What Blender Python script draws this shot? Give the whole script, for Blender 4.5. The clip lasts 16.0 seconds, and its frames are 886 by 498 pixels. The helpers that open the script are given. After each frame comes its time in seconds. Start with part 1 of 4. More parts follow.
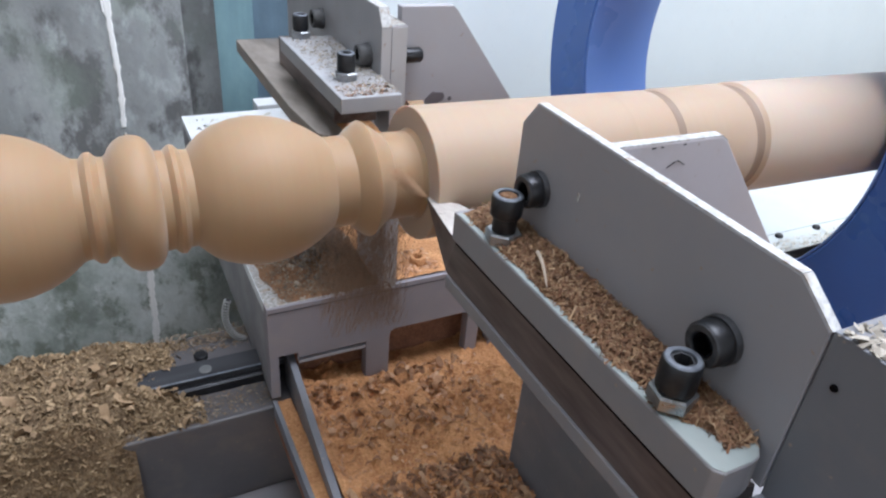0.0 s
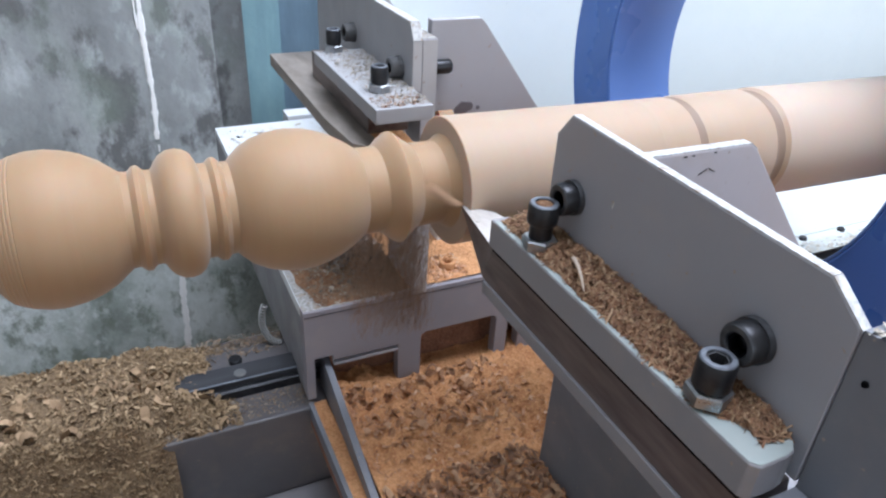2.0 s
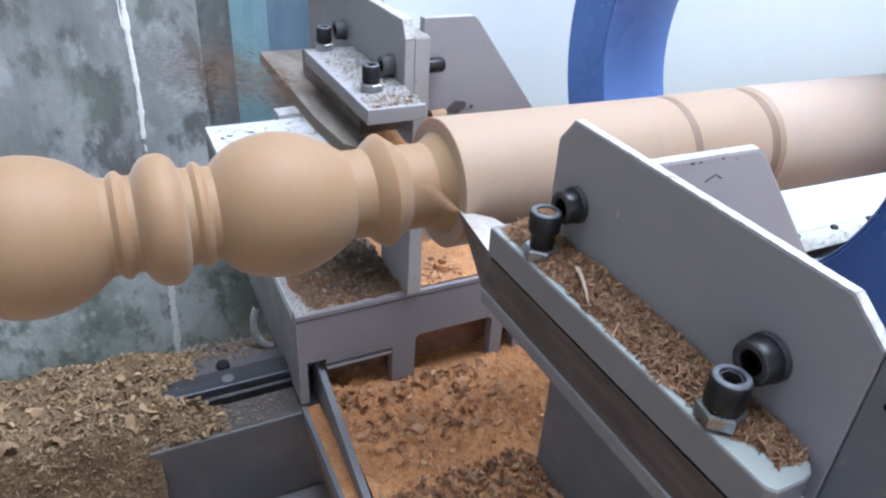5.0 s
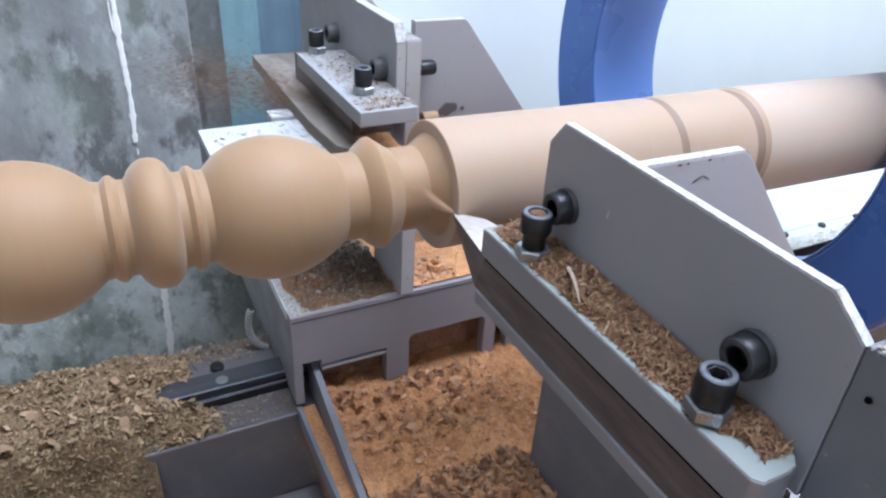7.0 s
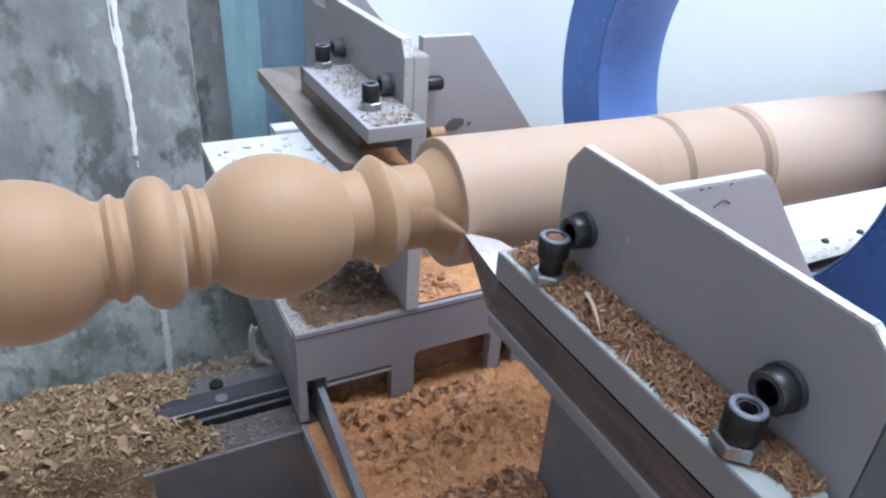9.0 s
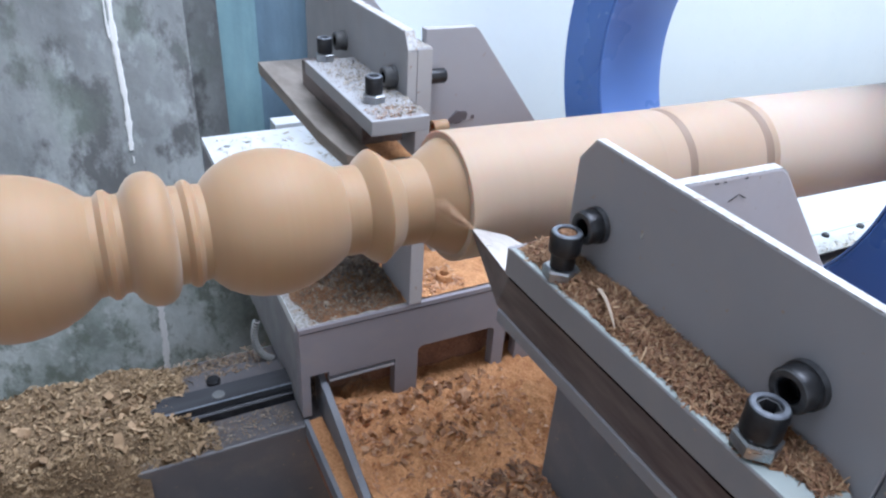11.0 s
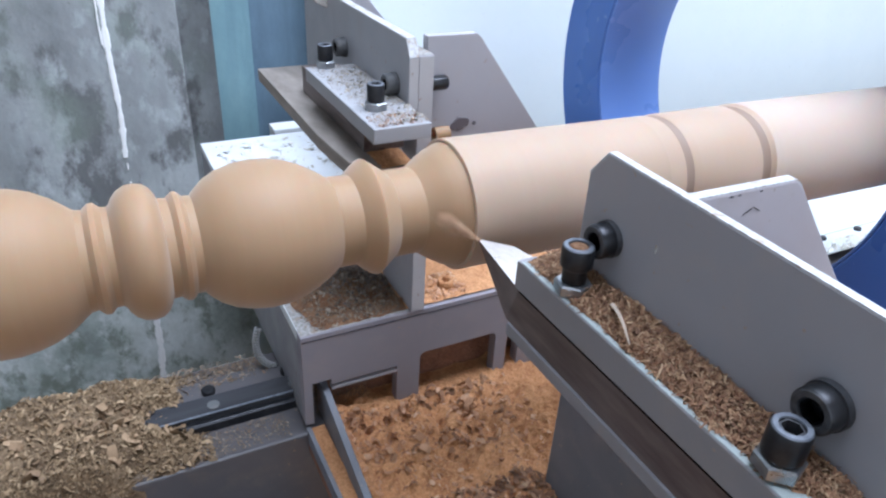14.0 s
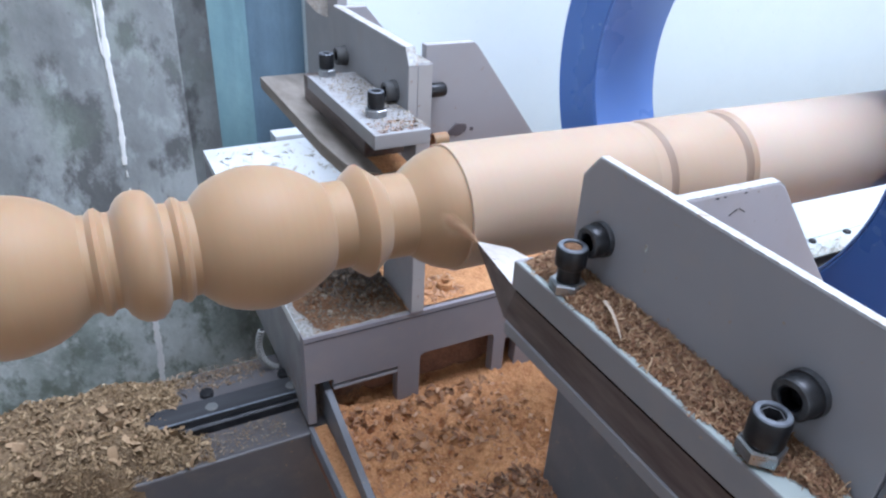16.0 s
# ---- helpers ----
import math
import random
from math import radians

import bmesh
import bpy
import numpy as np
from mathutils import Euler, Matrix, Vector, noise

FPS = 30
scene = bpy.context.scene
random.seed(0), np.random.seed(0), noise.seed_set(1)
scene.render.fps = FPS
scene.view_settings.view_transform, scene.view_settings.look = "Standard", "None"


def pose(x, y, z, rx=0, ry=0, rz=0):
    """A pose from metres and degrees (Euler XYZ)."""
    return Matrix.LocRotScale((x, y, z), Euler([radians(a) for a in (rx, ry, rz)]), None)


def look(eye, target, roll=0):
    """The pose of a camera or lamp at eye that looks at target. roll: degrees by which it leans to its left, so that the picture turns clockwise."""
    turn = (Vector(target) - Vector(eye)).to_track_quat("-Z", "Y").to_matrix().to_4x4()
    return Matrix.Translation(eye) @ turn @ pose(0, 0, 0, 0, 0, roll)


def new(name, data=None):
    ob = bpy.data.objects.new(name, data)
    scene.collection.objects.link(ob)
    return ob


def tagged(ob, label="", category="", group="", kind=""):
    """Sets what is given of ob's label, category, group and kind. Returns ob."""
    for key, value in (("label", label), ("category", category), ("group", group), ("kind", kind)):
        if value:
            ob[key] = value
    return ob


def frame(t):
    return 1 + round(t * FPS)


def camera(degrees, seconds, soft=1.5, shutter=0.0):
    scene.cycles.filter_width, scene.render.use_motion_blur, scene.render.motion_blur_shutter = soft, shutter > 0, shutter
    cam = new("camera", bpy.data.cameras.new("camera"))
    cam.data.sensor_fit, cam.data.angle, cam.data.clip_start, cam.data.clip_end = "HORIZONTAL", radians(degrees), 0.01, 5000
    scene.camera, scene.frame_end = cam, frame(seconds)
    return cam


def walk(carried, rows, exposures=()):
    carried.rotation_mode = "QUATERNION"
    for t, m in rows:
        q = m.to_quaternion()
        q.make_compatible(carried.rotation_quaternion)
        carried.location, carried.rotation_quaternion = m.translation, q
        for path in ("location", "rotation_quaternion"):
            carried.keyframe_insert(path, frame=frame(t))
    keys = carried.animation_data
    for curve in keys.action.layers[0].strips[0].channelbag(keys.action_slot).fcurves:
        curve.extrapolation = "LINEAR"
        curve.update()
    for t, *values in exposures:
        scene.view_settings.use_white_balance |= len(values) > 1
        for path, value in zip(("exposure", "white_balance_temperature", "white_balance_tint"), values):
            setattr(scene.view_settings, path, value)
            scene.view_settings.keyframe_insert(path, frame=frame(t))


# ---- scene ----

H = 1.05            # height of the turning axis over the floor; coordinates below are relative to it
cam = camera(65.18, 16.0, soft=2.3)
# seconds, eye x y z, yaw, pitch, roll
PATH = [
    (0.0, -0.0919, -0.3587, 0.1869, -28.55, -30.86, 5.03),
    (0.5, -0.0952, -0.3694, 0.1924, -26.59, -31.10, 3.34),
    (1.0, -0.1038, -0.3745, 0.1963, -26.22, -30.47, 3.53),
    (1.5, -0.1043, -0.3709, 0.1950, -26.50, -30.34, 3.55),
    (2.0, -0.1016, -0.3694, 0.1939, -26.41, -30.46, 3.39),
    (2.5, -0.1008, -0.3701, 0.1946, -26.55, -30.56, 3.26),
    (3.0, -0.1039, -0.3719, 0.1988, -26.65, -30.04, 3.65),
    (3.5, -0.1036, -0.3662, 0.2018, -26.56, -29.49, 3.32),
    (4.0, -0.0987, -0.3596, 0.1937, -26.81, -30.24, 3.38),
    (6.5, -0.0941, -0.3614, 0.1938, -27.59, -30.91, 3.43),
    (7.0, -0.0963, -0.3647, 0.1969, -27.78, -30.68, 3.33),
    (7.5, -0.0983, -0.3635, 0.1987, -27.72, -30.34, 3.46),
    (8.0, -0.1032, -0.3610, 0.1985, -27.21, -30.10, 3.87),
    (8.5, -0.0967, -0.3613, 0.1999, -27.41, -29.91, 3.37),
    (9.0, -0.0962, -0.3556, 0.1986, -27.85, -29.82, 3.58),
    (11.5, -0.0939, -0.3513, 0.1963, -28.05, -30.31, 3.54),
    (12.0, -0.0969, -0.3538, 0.1973, -27.97, -30.21, 3.89),
    (12.5, -0.0992, -0.3539, 0.1979, -27.84, -30.08, 3.98),
    (13.0, -0.0976, -0.3545, 0.1970, -27.82, -30.09, 3.77),
    (13.5, -0.0922, -0.3496, 0.1988, -28.10, -30.10, 3.48),
    (14.0, -0.0900, -0.3470, 0.1987, -28.24, -30.08, 3.27),
    (14.5, -0.0922, -0.3503, 0.2013, -27.89, -29.80, 3.23),
    (15.0, -0.0921, -0.3548, 0.2023, -28.11, -29.66, 3.24),
    (15.5, -0.0916, -0.3593, 0.2026, -28.20, -29.59, 3.15),
    (16.0, -0.0912, -0.3597, 0.2036, -28.31, -29.58, 3.02),
]


def eye(x, y, z, yaw, pitch, roll):
    return pose(x, y, z + H, 90 + pitch, 0, yaw) @ pose(0, 0, 0, 0, 0, roll)


walk(cam, [(t, eye(*p)) for t, *p in PATH], exposures=[(0.0, -0.11, 6400, 10), (0.5, -0.06, 6250, 10), (1.5, 0.00, 6200, 10), (3.0, 0.04, 6100, 10), (9.0, 0.05, 5950, 10), (16.0, 0.05, 5830, 10)])

# seconds, carriage travel along the bed, front tool travel, rear tool travel
TRAVEL = [
    (0.0, 0.0004, 0.0088, -0.0030),
    (0.5, 0.0022, 0.0081, -0.0023),
    (1.0, 0.0033, 0.0079, -0.0023),
    (1.5, 0.0034, 0.0068, -0.0023),
    (2.0, 0.0039, 0.0054, -0.0028),
    (2.5, 0.0041, 0.0061, -0.0022),
    (3.0, 0.0045, 0.0052, -0.0018),
    (3.5, 0.0053, 0.0053, -0.0022),
    (4.0, 0.0060, 0.0040, -0.0021),
    (6.5, 0.0085, 0.0019, -0.0001),
    (7.0, 0.0086, 0.0015, -0.0004),
    (7.5, 0.0094, 0.0004, 0.0001),
    (8.0, 0.0100, 0.0000, 0.0010),
    (8.5, 0.0113, 0.0000, 0.0012),
    (9.0, 0.0118, -0.0005, 0.0012),
    (11.5, 0.0178, -0.0041, 0.0018),
    (12.0, 0.0187, -0.0056, 0.0015),
    (12.5, 0.0194, -0.0054, 0.0015),
    (13.0, 0.0206, -0.0066, 0.0017),
    (13.5, 0.0222, -0.0049, 0.0023),
    (14.0, 0.0225, -0.0068, 0.0013),
    (14.5, 0.0247, -0.0066, 0.0024),
    (15.0, 0.0260, -0.0069, 0.0025),
    (15.5, 0.0271, -0.0076, 0.0015),
    (16.0, 0.0279, -0.0080, 0.0012),
]
AT = lambda z: z + H

# ---- world and light ----
world = bpy.data.worlds.new("sky")
scene.world = world
world.use_nodes = True
nt = world.node_tree
sky = nt.nodes.new("ShaderNodeTexSky")
sky.sky_type, sky.sun_disc = "NISHITA", False
sky.sun_elevation, sky.sun_rotation = radians(55), radians(150)
nt.links.new(sky.outputs[0], nt.nodes["Background"].inputs[0])
nt.nodes["Background"].inputs[1].default_value = 0.12


def area(name, eye_at, target, wide, high, watts, colour):
    data = bpy.data.lights.new(name, "AREA")
    data.shape, data.size, data.size_y, data.energy, data.color = "RECTANGLE", wide, high, watts, colour
    ob = new(name, data)
    ob.matrix_world = look(eye_at, target)
    return ob


# assumed, unseen daylight sources: a main lamp overhead and a warmer fill in front
area("overhead_lamp", (0.75, -0.22, 3.15), (0.75, -0.22, 0), 2.2, 1.1, 126, (0.905, 0.945, 1.045))
area("front_fill_lamp", (0.6, -2.75, 1.9), (0.6, 0, 1.5), 3.6, 1.9, 23, (0.97, 0.92, 0.86))


# ---- materials ----
class Nodes:
    def __init__(self, name):
        self.m = bpy.data.materials.new(name)
        self.m.use_nodes = True
        self.t = self.m.node_tree
        self.b = self.t.nodes["Principled BSDF"]
        self.co = self.n("ShaderNodeTexCoord").outputs["Object"]

    def n(self, kind, **inputs):
        node = self.t.nodes.new(kind)
        for k, v in inputs.items():
            node.inputs[k.replace("_", " ")].default_value = v
        return node

    def link(self, a, b):
        self.t.links.new(a, b)

    def noise(self, scale, detail=4.0, stretch=(1, 1, 1), rough=0.55):
        m = self.n("ShaderNodeMapping", Scale=stretch)
        self.link(self.co, m.inputs[0])
        k = self.n("ShaderNodeTexNoise", Scale=scale, Detail=detail, Roughness=rough)
        self.link(m.outputs[0], k.inputs["Vector"])
        return k.outputs["Fac"]

    def ramp(self, fac, stops):
        r = self.n("ShaderNodeValToRGB")
        while len(r.color_ramp.elements) < len(stops):
            r.color_ramp.elements.new(0.5)
        for e, (p, c) in zip(r.color_ramp.elements, stops):
            e.position, e.color = p, (*c, 1) if len(c) == 3 else (c[0], c[0], c[0], 1)
        self.link(fac, r.inputs[0])
        return r.outputs[0]

    def mix(self, fac, a, b, blend="MIX"):
        x = self.n("ShaderNodeMix")
        x.data_type, x.blend_type = "RGBA", blend
        for sock, val in ((x.inputs[0], fac), (x.inputs[6], a), (x.inputs[7], b)):
            if isinstance(val, (int, float)):
                sock.default_value = val
            elif isinstance(val, tuple):
                sock.default_value = (*val, 1)
            else:
                self.link(val, sock)
        return x.outputs[2]

    def done(self, colour, rough, metal=0.0, bump=None, strength=0.2, dist=0.001):
        for sock, val in ((self.b.inputs["Base Color"], colour), (self.b.inputs["Roughness"], rough)):
            if isinstance(val, (int, float)):
                sock.default_value = val
            elif isinstance(val, tuple):
                sock.default_value = (*val, 1)
            else:
                self.link(val, sock)
        self.b.inputs["Metallic"].default_value = metal
        if bump is not None:
            k = self.n("ShaderNodeBump", Strength=strength, Distance=dist)
            self.link(bump, k.inputs["Height"])
            self.link(k.outputs[0], self.b.inputs["Normal"])
        return self.m


def painted(name, a, b, rough=0.5, wear=(0.30, 0.24, 0.2)):
    k = Nodes(name)
    base = k.mix(k.noise(14, 3), a, b)
    dust = k.ramp(k.noise(55, 6), [(0.52, (0,)), (0.75, (1,))])
    col = k.mix(k.mix(0.5, (0, 0, 0), dust), base, tuple(0.6 * x + 0.4 * y for x, y in zip(b, wear)))
    spots = k.ramp(k.noise(170, 2), [(0.70, (0,)), (0.76, (1,))])
    col = k.mix(spots, col, wear)
    return k.done(col, k.ramp(k.noise(30, 4), [(0.3, (rough - 0.1,)), (0.7, (rough + 0.15,))]), 0, k.noise(260, 3), 0.12, 0.0006)


def steel(name, a, b, rough, metal=0.9, scale=120, stretch=(1, 1, 1)):
    k = Nodes(name)
    col = k.ramp(k.noise(scale, 5, stretch), [(0.3, a), (0.7, b)])
    return k.done(col, k.ramp(k.noise(scale * 0.6, 4, stretch), [(0.3, (rough - 0.08,)), (0.7, (rough + 0.12,))]), metal, k.noise(scale * 4, 3, stretch), 0.1, 0.0004)


def crumbs(name, dark, mid, light, rough=0.9):
    k = Nodes(name)
    fine = k.ramp(k.noise(420, 5), [(0.25, dark), (0.5, mid), (0.78, light)])
    coarse = k.ramp(k.noise(60, 4), [(0.3, dark), (0.65, light)])
    return k.done(k.mix(0.35, fine, coarse), rough, 0, k.noise(380, 5), 0.9, 0.004)


def flaky(name, colours):
    k = Nodes(name)
    g = k.n("ShaderNodeNewGeometry").outputs["Random Per Island"]
    stops = [(i / (len(colours) - 1), c) for i, c in enumerate(colours)]
    return k.done(k.mix(0.25, k.ramp(g, stops), k.ramp(k.noise(300, 3), [(0.3, colours[0]), (0.7, colours[-1])])), 0.8, 0, k.noise(600, 2), 0.3, 0.001)


def enamel(name, a, b):
    k = Nodes(name)
    col = k.mix(k.noise(9, 2), a, b)
    specks = k.ramp(k.noise(240, 2), [(0.74, (0,)), (0.78, (0.7,))])
    col = k.mix(specks, col, (0.55, 0.62, 0.75))
    return k.done(col, k.ramp(k.noise(12, 3), [(0.3, (0.22,)), (0.7, (0.38,))]), 0, k.noise(40, 2), 0.05, 0.001)


GREY = painted("grey_machine_paint", (0.193, 0.190, 0.207), (0.238, 0.234, 0.251), 0.42)
LILAC = painted("lilac_grey_paint", (0.200, 0.185, 0.207), (0.262, 0.243, 0.268), 0.5)
# Rear tool greys and lilacs are paled to carry the bright haze there
HAZEGREY = painted("hazed_grey_paint", (0.285, 0.290, 0.310), (0.345, 0.350, 0.370), 0.45)
PALELILAC = painted("pale_lilac_paint", (0.30, 0.296, 0.322), (0.37, 0.363, 0.388), 0.5)
PLATEGREY = painted("grey_plate_paint", (0.250, 0.252, 0.278), (0.305, 0.308, 0.336), 0.44)
MINT = painted("pale_mint_paint", (0.23, 0.27, 0.265), (0.32, 0.36, 0.355), 0.5, (0.26, 0.21, 0.16))
BLOT = painted("dark_lilac_blot", (0.085, 0.075, 0.085), (0.13, 0.115, 0.125), 0.6)
# Front gusset tone, raised to show its face catching more light
LITLILAC = painted("lit_lilac_paint", (0.43, 0.405, 0.44), (0.50, 0.475, 0.51), 0.5)
DARKGREY = painted("dark_slide_paint", (0.13, 0.137, 0.16), (0.17, 0.178, 0.20), 0.5)
PALE = painted("pale_worn_paint", (0.55, 0.58, 0.60), (0.66, 0.68, 0.70), 0.45, (0.4, 0.33, 0.26))
CAST = painted("cast_bed_paint", (0.064, 0.061, 0.066), (0.098, 0.092, 0.098), 0.45, (0.2, 0.15, 0.1))
RAIL = steel("rail_steel", (0.014, 0.015, 0.019), (0.032, 0.034, 0.040), 0.72, 0.0, 60, (0.2, 2, 2))
PLUG = painted("dusty_rail_plug", (0.07, 0.075, 0.08), (0.13, 0.135, 0.135), 0.6)
BLACK = steel("black_oxide", (0.015, 0.016, 0.02), (0.045, 0.046, 0.05), 0.38, 0.7, 90)
HOSE = steel("ribbed_steel", (0.22, 0.22, 0.22), (0.38, 0.385, 0.38), 0.6, 0.2, 160)
# Lighter steel that paints highlights on the rail edge and screw rims
GLINTSTEEL = steel("glint_black_steel", (0.12, 0.135, 0.165), (0.23, 0.25, 0.285), 0.48, 0.7, 200)
DULLRIM = steel("dull_black_steel", (0.05, 0.052, 0.058), (0.10, 0.102, 0.11), 0.45, 0.7, 200)
ZINC = steel("zinc_plate", (0.24, 0.255, 0.28), (0.42, 0.44, 0.46), 0.34, 0.95, 140)


def rubbed(name, dark, light):
    k = Nodes(name)
    col = k.ramp(k.noise(340, 5, (1, 1, 1), 0.65), [(0.42, dark), (0.56, light)])
    col = k.mix(k.ramp(k.noise(150, 3), [(0.56, (0,)), (0.66, (0.8,))]), col, (0.25, 0.19, 0.14))
    return k.done(col, 0.55, 0, k.noise(500, 3), 0.3, 0.0006)


BARE = rubbed("rubbed_edge", (0.33, 0.33, 0.335), (0.47, 0.475, 0.48))
# Extra pale tone for the rear post's front, haze put into the colour
HAZEDPOST = painted("hazed_post_paint", (0.37, 0.36, 0.37), (0.44, 0.43, 0.435), 0.5)
DUSTYTOP = rubbed("dusty_worn_top", (0.21, 0.195, 0.185), (0.33, 0.33, 0.32))
BLADE = steel("tool_steel", (0.125, 0.100, 0.096), (0.215, 0.178, 0.168), 0.45, 0.6, 70, (3, 0.4, 3))
# Rear knife steel, lightened for dust and the haze in front of it
HAZEDBLADE = steel("dust_hazed_tool_steel", (0.20, 0.175, 0.155), (0.33, 0.295, 0.265), 0.6, 0.2, 60, (1.5, 0.5, 2))
GROUND = steel("ground_edge_steel", (0.6, 0.58, 0.56), (0.75, 0.73, 0.71), 0.35, 0.6, 120, (4, 1, 1))
DUSTYBLACK = painted("dust_filmed_black", (0.045, 0.047, 0.052), (0.085, 0.086, 0.09), 0.6, (0.2, 0.18, 0.16))
HOLE = Nodes("dark_hole").done((0.006, 0.006, 0.007), 0.9)
HOLE.node_tree.nodes["Principled BSDF"].inputs["Specular IOR Level"].default_value = 0.0
# Dark red-brown for the plate and floor inside the carriage
INSIDE = crumbs("brown_inside", (0.13, 0.055, 0.035), (0.23, 0.098, 0.055), (0.33, 0.16, 0.09))
DUST = crumbs("sawdust", (0.27, 0.104, 0.040), (0.54, 0.250, 0.102), (0.72, 0.41, 0.20))
MULCH = crumbs("old_shavings_bed", (0.045, 0.027, 0.014), (0.140, 0.090, 0.048), (0.27, 0.19, 0.11))
REDDUST = crumbs("brown_shavings_bed", (0.09, 0.04, 0.02), (0.18, 0.088, 0.042), (0.27, 0.15, 0.078))
TAN_FLAKES = flaky("tan_flakes", [(0.085, 0.052, 0.024), (0.180, 0.116, 0.058), (0.265, 0.180, 0.098), (0.41, 0.30, 0.18)])
BROWN_FLAKES = flaky("brown_flakes", [(0.075, 0.028, 0.014), (0.18, 0.077, 0.036), (0.275, 0.137, 0.069), (0.43, 0.27, 0.155)])
DUST_FLAKES = flaky("dust_flakes", [(0.20, 0.085, 0.040), (0.40, 0.190, 0.095), (0.53, 0.285, 0.155), (0.68, 0.45, 0.29)])
HOLDER_FLAKES = flaky("fine_brown_curls", [(0.055, 0.020, 0.009), (0.130, 0.049, 0.022), (0.205, 0.088, 0.040), (0.27, 0.148, 0.072), (0.43, 0.30, 0.18)])
PALESTREAK = Nodes("flying_fresh_dust").done((0.52, 0.35, 0.225), 0.8)
STREAK = Nodes("flying_dust").done((0.25, 0.162, 0.108), 0.8)
RIMED_FLAKES = flaky("dusty_grey_flakes", [(0.15, 0.13, 0.105), (0.27, 0.24, 0.20), (0.41, 0.375, 0.325)])
CURL_FLAKES = flaky("dull_dust_curls", [(0.19, 0.088, 0.045), (0.38, 0.195, 0.10), (0.52, 0.31, 0.18)])
CLUMP_FLAKES = flaky("dark_clump_flakes", [(0.045, 0.035, 0.035), (0.10, 0.08, 0.07), (0.17, 0.125, 0.10), (0.30, 0.25, 0.20)])
MIXED_FLAKES = flaky("mixed_flakes", [(0.06, 0.045, 0.034), (0.12, 0.083, 0.052), (0.19, 0.115, 0.062), (0.30, 0.255, 0.20)])
SHEET_FLAKES = flaky("planed_sheets", [(0.16, 0.100, 0.055), (0.26, 0.172, 0.096), (0.36, 0.25, 0.15)])
PALE_FLAKES = flaky("pale_flakes", [(0.35, 0.33, 0.29), (0.5, 0.48, 0.42), (0.66, 0.63, 0.56)])
# One blue in two tones: shaded rim, lit inner face, painted in
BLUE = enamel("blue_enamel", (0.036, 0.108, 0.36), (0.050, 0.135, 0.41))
LITBLUE = enamel("lit_blue_enamel", (0.105, 0.205, 0.52), (0.135, 0.245, 0.58))


def turned_wood(name, pale=0.0):
    """Freshly turned wood, burnished by the knife; pale is the share of dust and whitish haze mixed into its colour."""
    k = Nodes(name)
    rings = k.noise(260, 3, (1, 0.012, 0.012))
    broad = k.noise(22, 3, (1, 0.02, 0.02))
    col = k.ramp(rings, [(0.25, (0.272, 0.164, 0.081)), (0.75, (0.288, 0.177, 0.091))])
    col = k.mix(k.ramp(broad, [(0.35, (0,)), (0.7, (0.25,))]), col, (0.256, 0.149, 0.072))
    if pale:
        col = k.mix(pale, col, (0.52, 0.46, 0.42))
    k.b.inputs["Specular IOR Level"].default_value = 0.6
    k.b.inputs["Sheen Weight"].default_value = 0.25
    k.b.inputs["Subsurface Weight"].default_value = 0.35
    k.b.inputs["Subsurface Radius"].default_value = (1.0, 0.35, 0.15)
    k.b.inputs["Subsurface Scale"].default_value = 0.010
    return k.done(col, 0.64, 0, rings, 0.03, 0.0003)


WOOD = turned_wood("turned_wood")
# Uncut wood whitens along its length: dust plus haze and blur, painted in
STOCKWOOD = turned_wood("dusty_hazed_uncut_wood", 0.24)
PALESTOCK = turned_wood("haze_washed_uncut_wood", 0.46)
PALEWOOD = Nodes("pale_wood").done((0.43, 0.35, 0.28), 0.6)
# Darker brown for the two grooves in the uncut wood
GROOVE = Nodes("dark_groove").done((0.205, 0.142, 0.104), 0.6)


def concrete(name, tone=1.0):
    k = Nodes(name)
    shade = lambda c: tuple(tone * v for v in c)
    col = k.ramp(k.noise(6, 6, (1, 1, 0.6), 0.6), [(0.36, shade((0.165, 0.175, 0.178))), (0.52, shade((0.29, 0.31, 0.315))), (0.66, shade((0.43, 0.46, 0.465)))])
    damp = k.ramp(k.noise(12, 7, (1.3, 1, 0.75), 0.66), [(0.50, (0,)), (0.59, (0.9,))])
    col = k.mix(damp, col, shade((0.125, 0.128, 0.13)))
    moss = k.ramp(k.noise(11, 6, (1, 1, 0.8), 0.62), [(0.54, (0,)), (0.68, (0.5,))])
    col = k.mix(moss, col, shade((0.20, 0.25, 0.21)))
    lime = k.ramp(k.noise(28, 7, (1.2, 1, 0.7), 0.62), [(0.56, (0,)), (0.70, (0.5,))])
    col = k.mix(lime, col, shade((0.58, 0.63, 0.65)))
    streak = k.ramp(k.noise(26, 5, (2.2, 1, 0.07), 0.6), [(0.54, (0,)), (0.68, (0.2,))])
    col = k.mix(streak, col, shade((0.20, 0.22, 0.225)))
    pits = k.ramp(k.noise(90, 3), [(0.66, (0,)), (0.74, (0.5,))])
    col = k.mix(pits, col, shade((0.12, 0.13, 0.13)))
    return k.done(col, 0.85, 0, k.noise(60, 7), 0.35, 0.004)


def weathered(name, dark, mid, light):
    k = Nodes(name)
    col = k.ramp(k.noise(9, 7, (1.6, 1, 0.55), 0.62), [(0.36, dark), (0.52, mid), (0.66, light)])
    streak = k.ramp(k.noise(30, 4, (2.0, 1, 0.06)), [(0.5, (0,)), (0.7, (0.5,))])
    return k.done(k.mix(streak, col, dark), 0.7, 0, k.noise(90, 5), 0.3, 0.002)


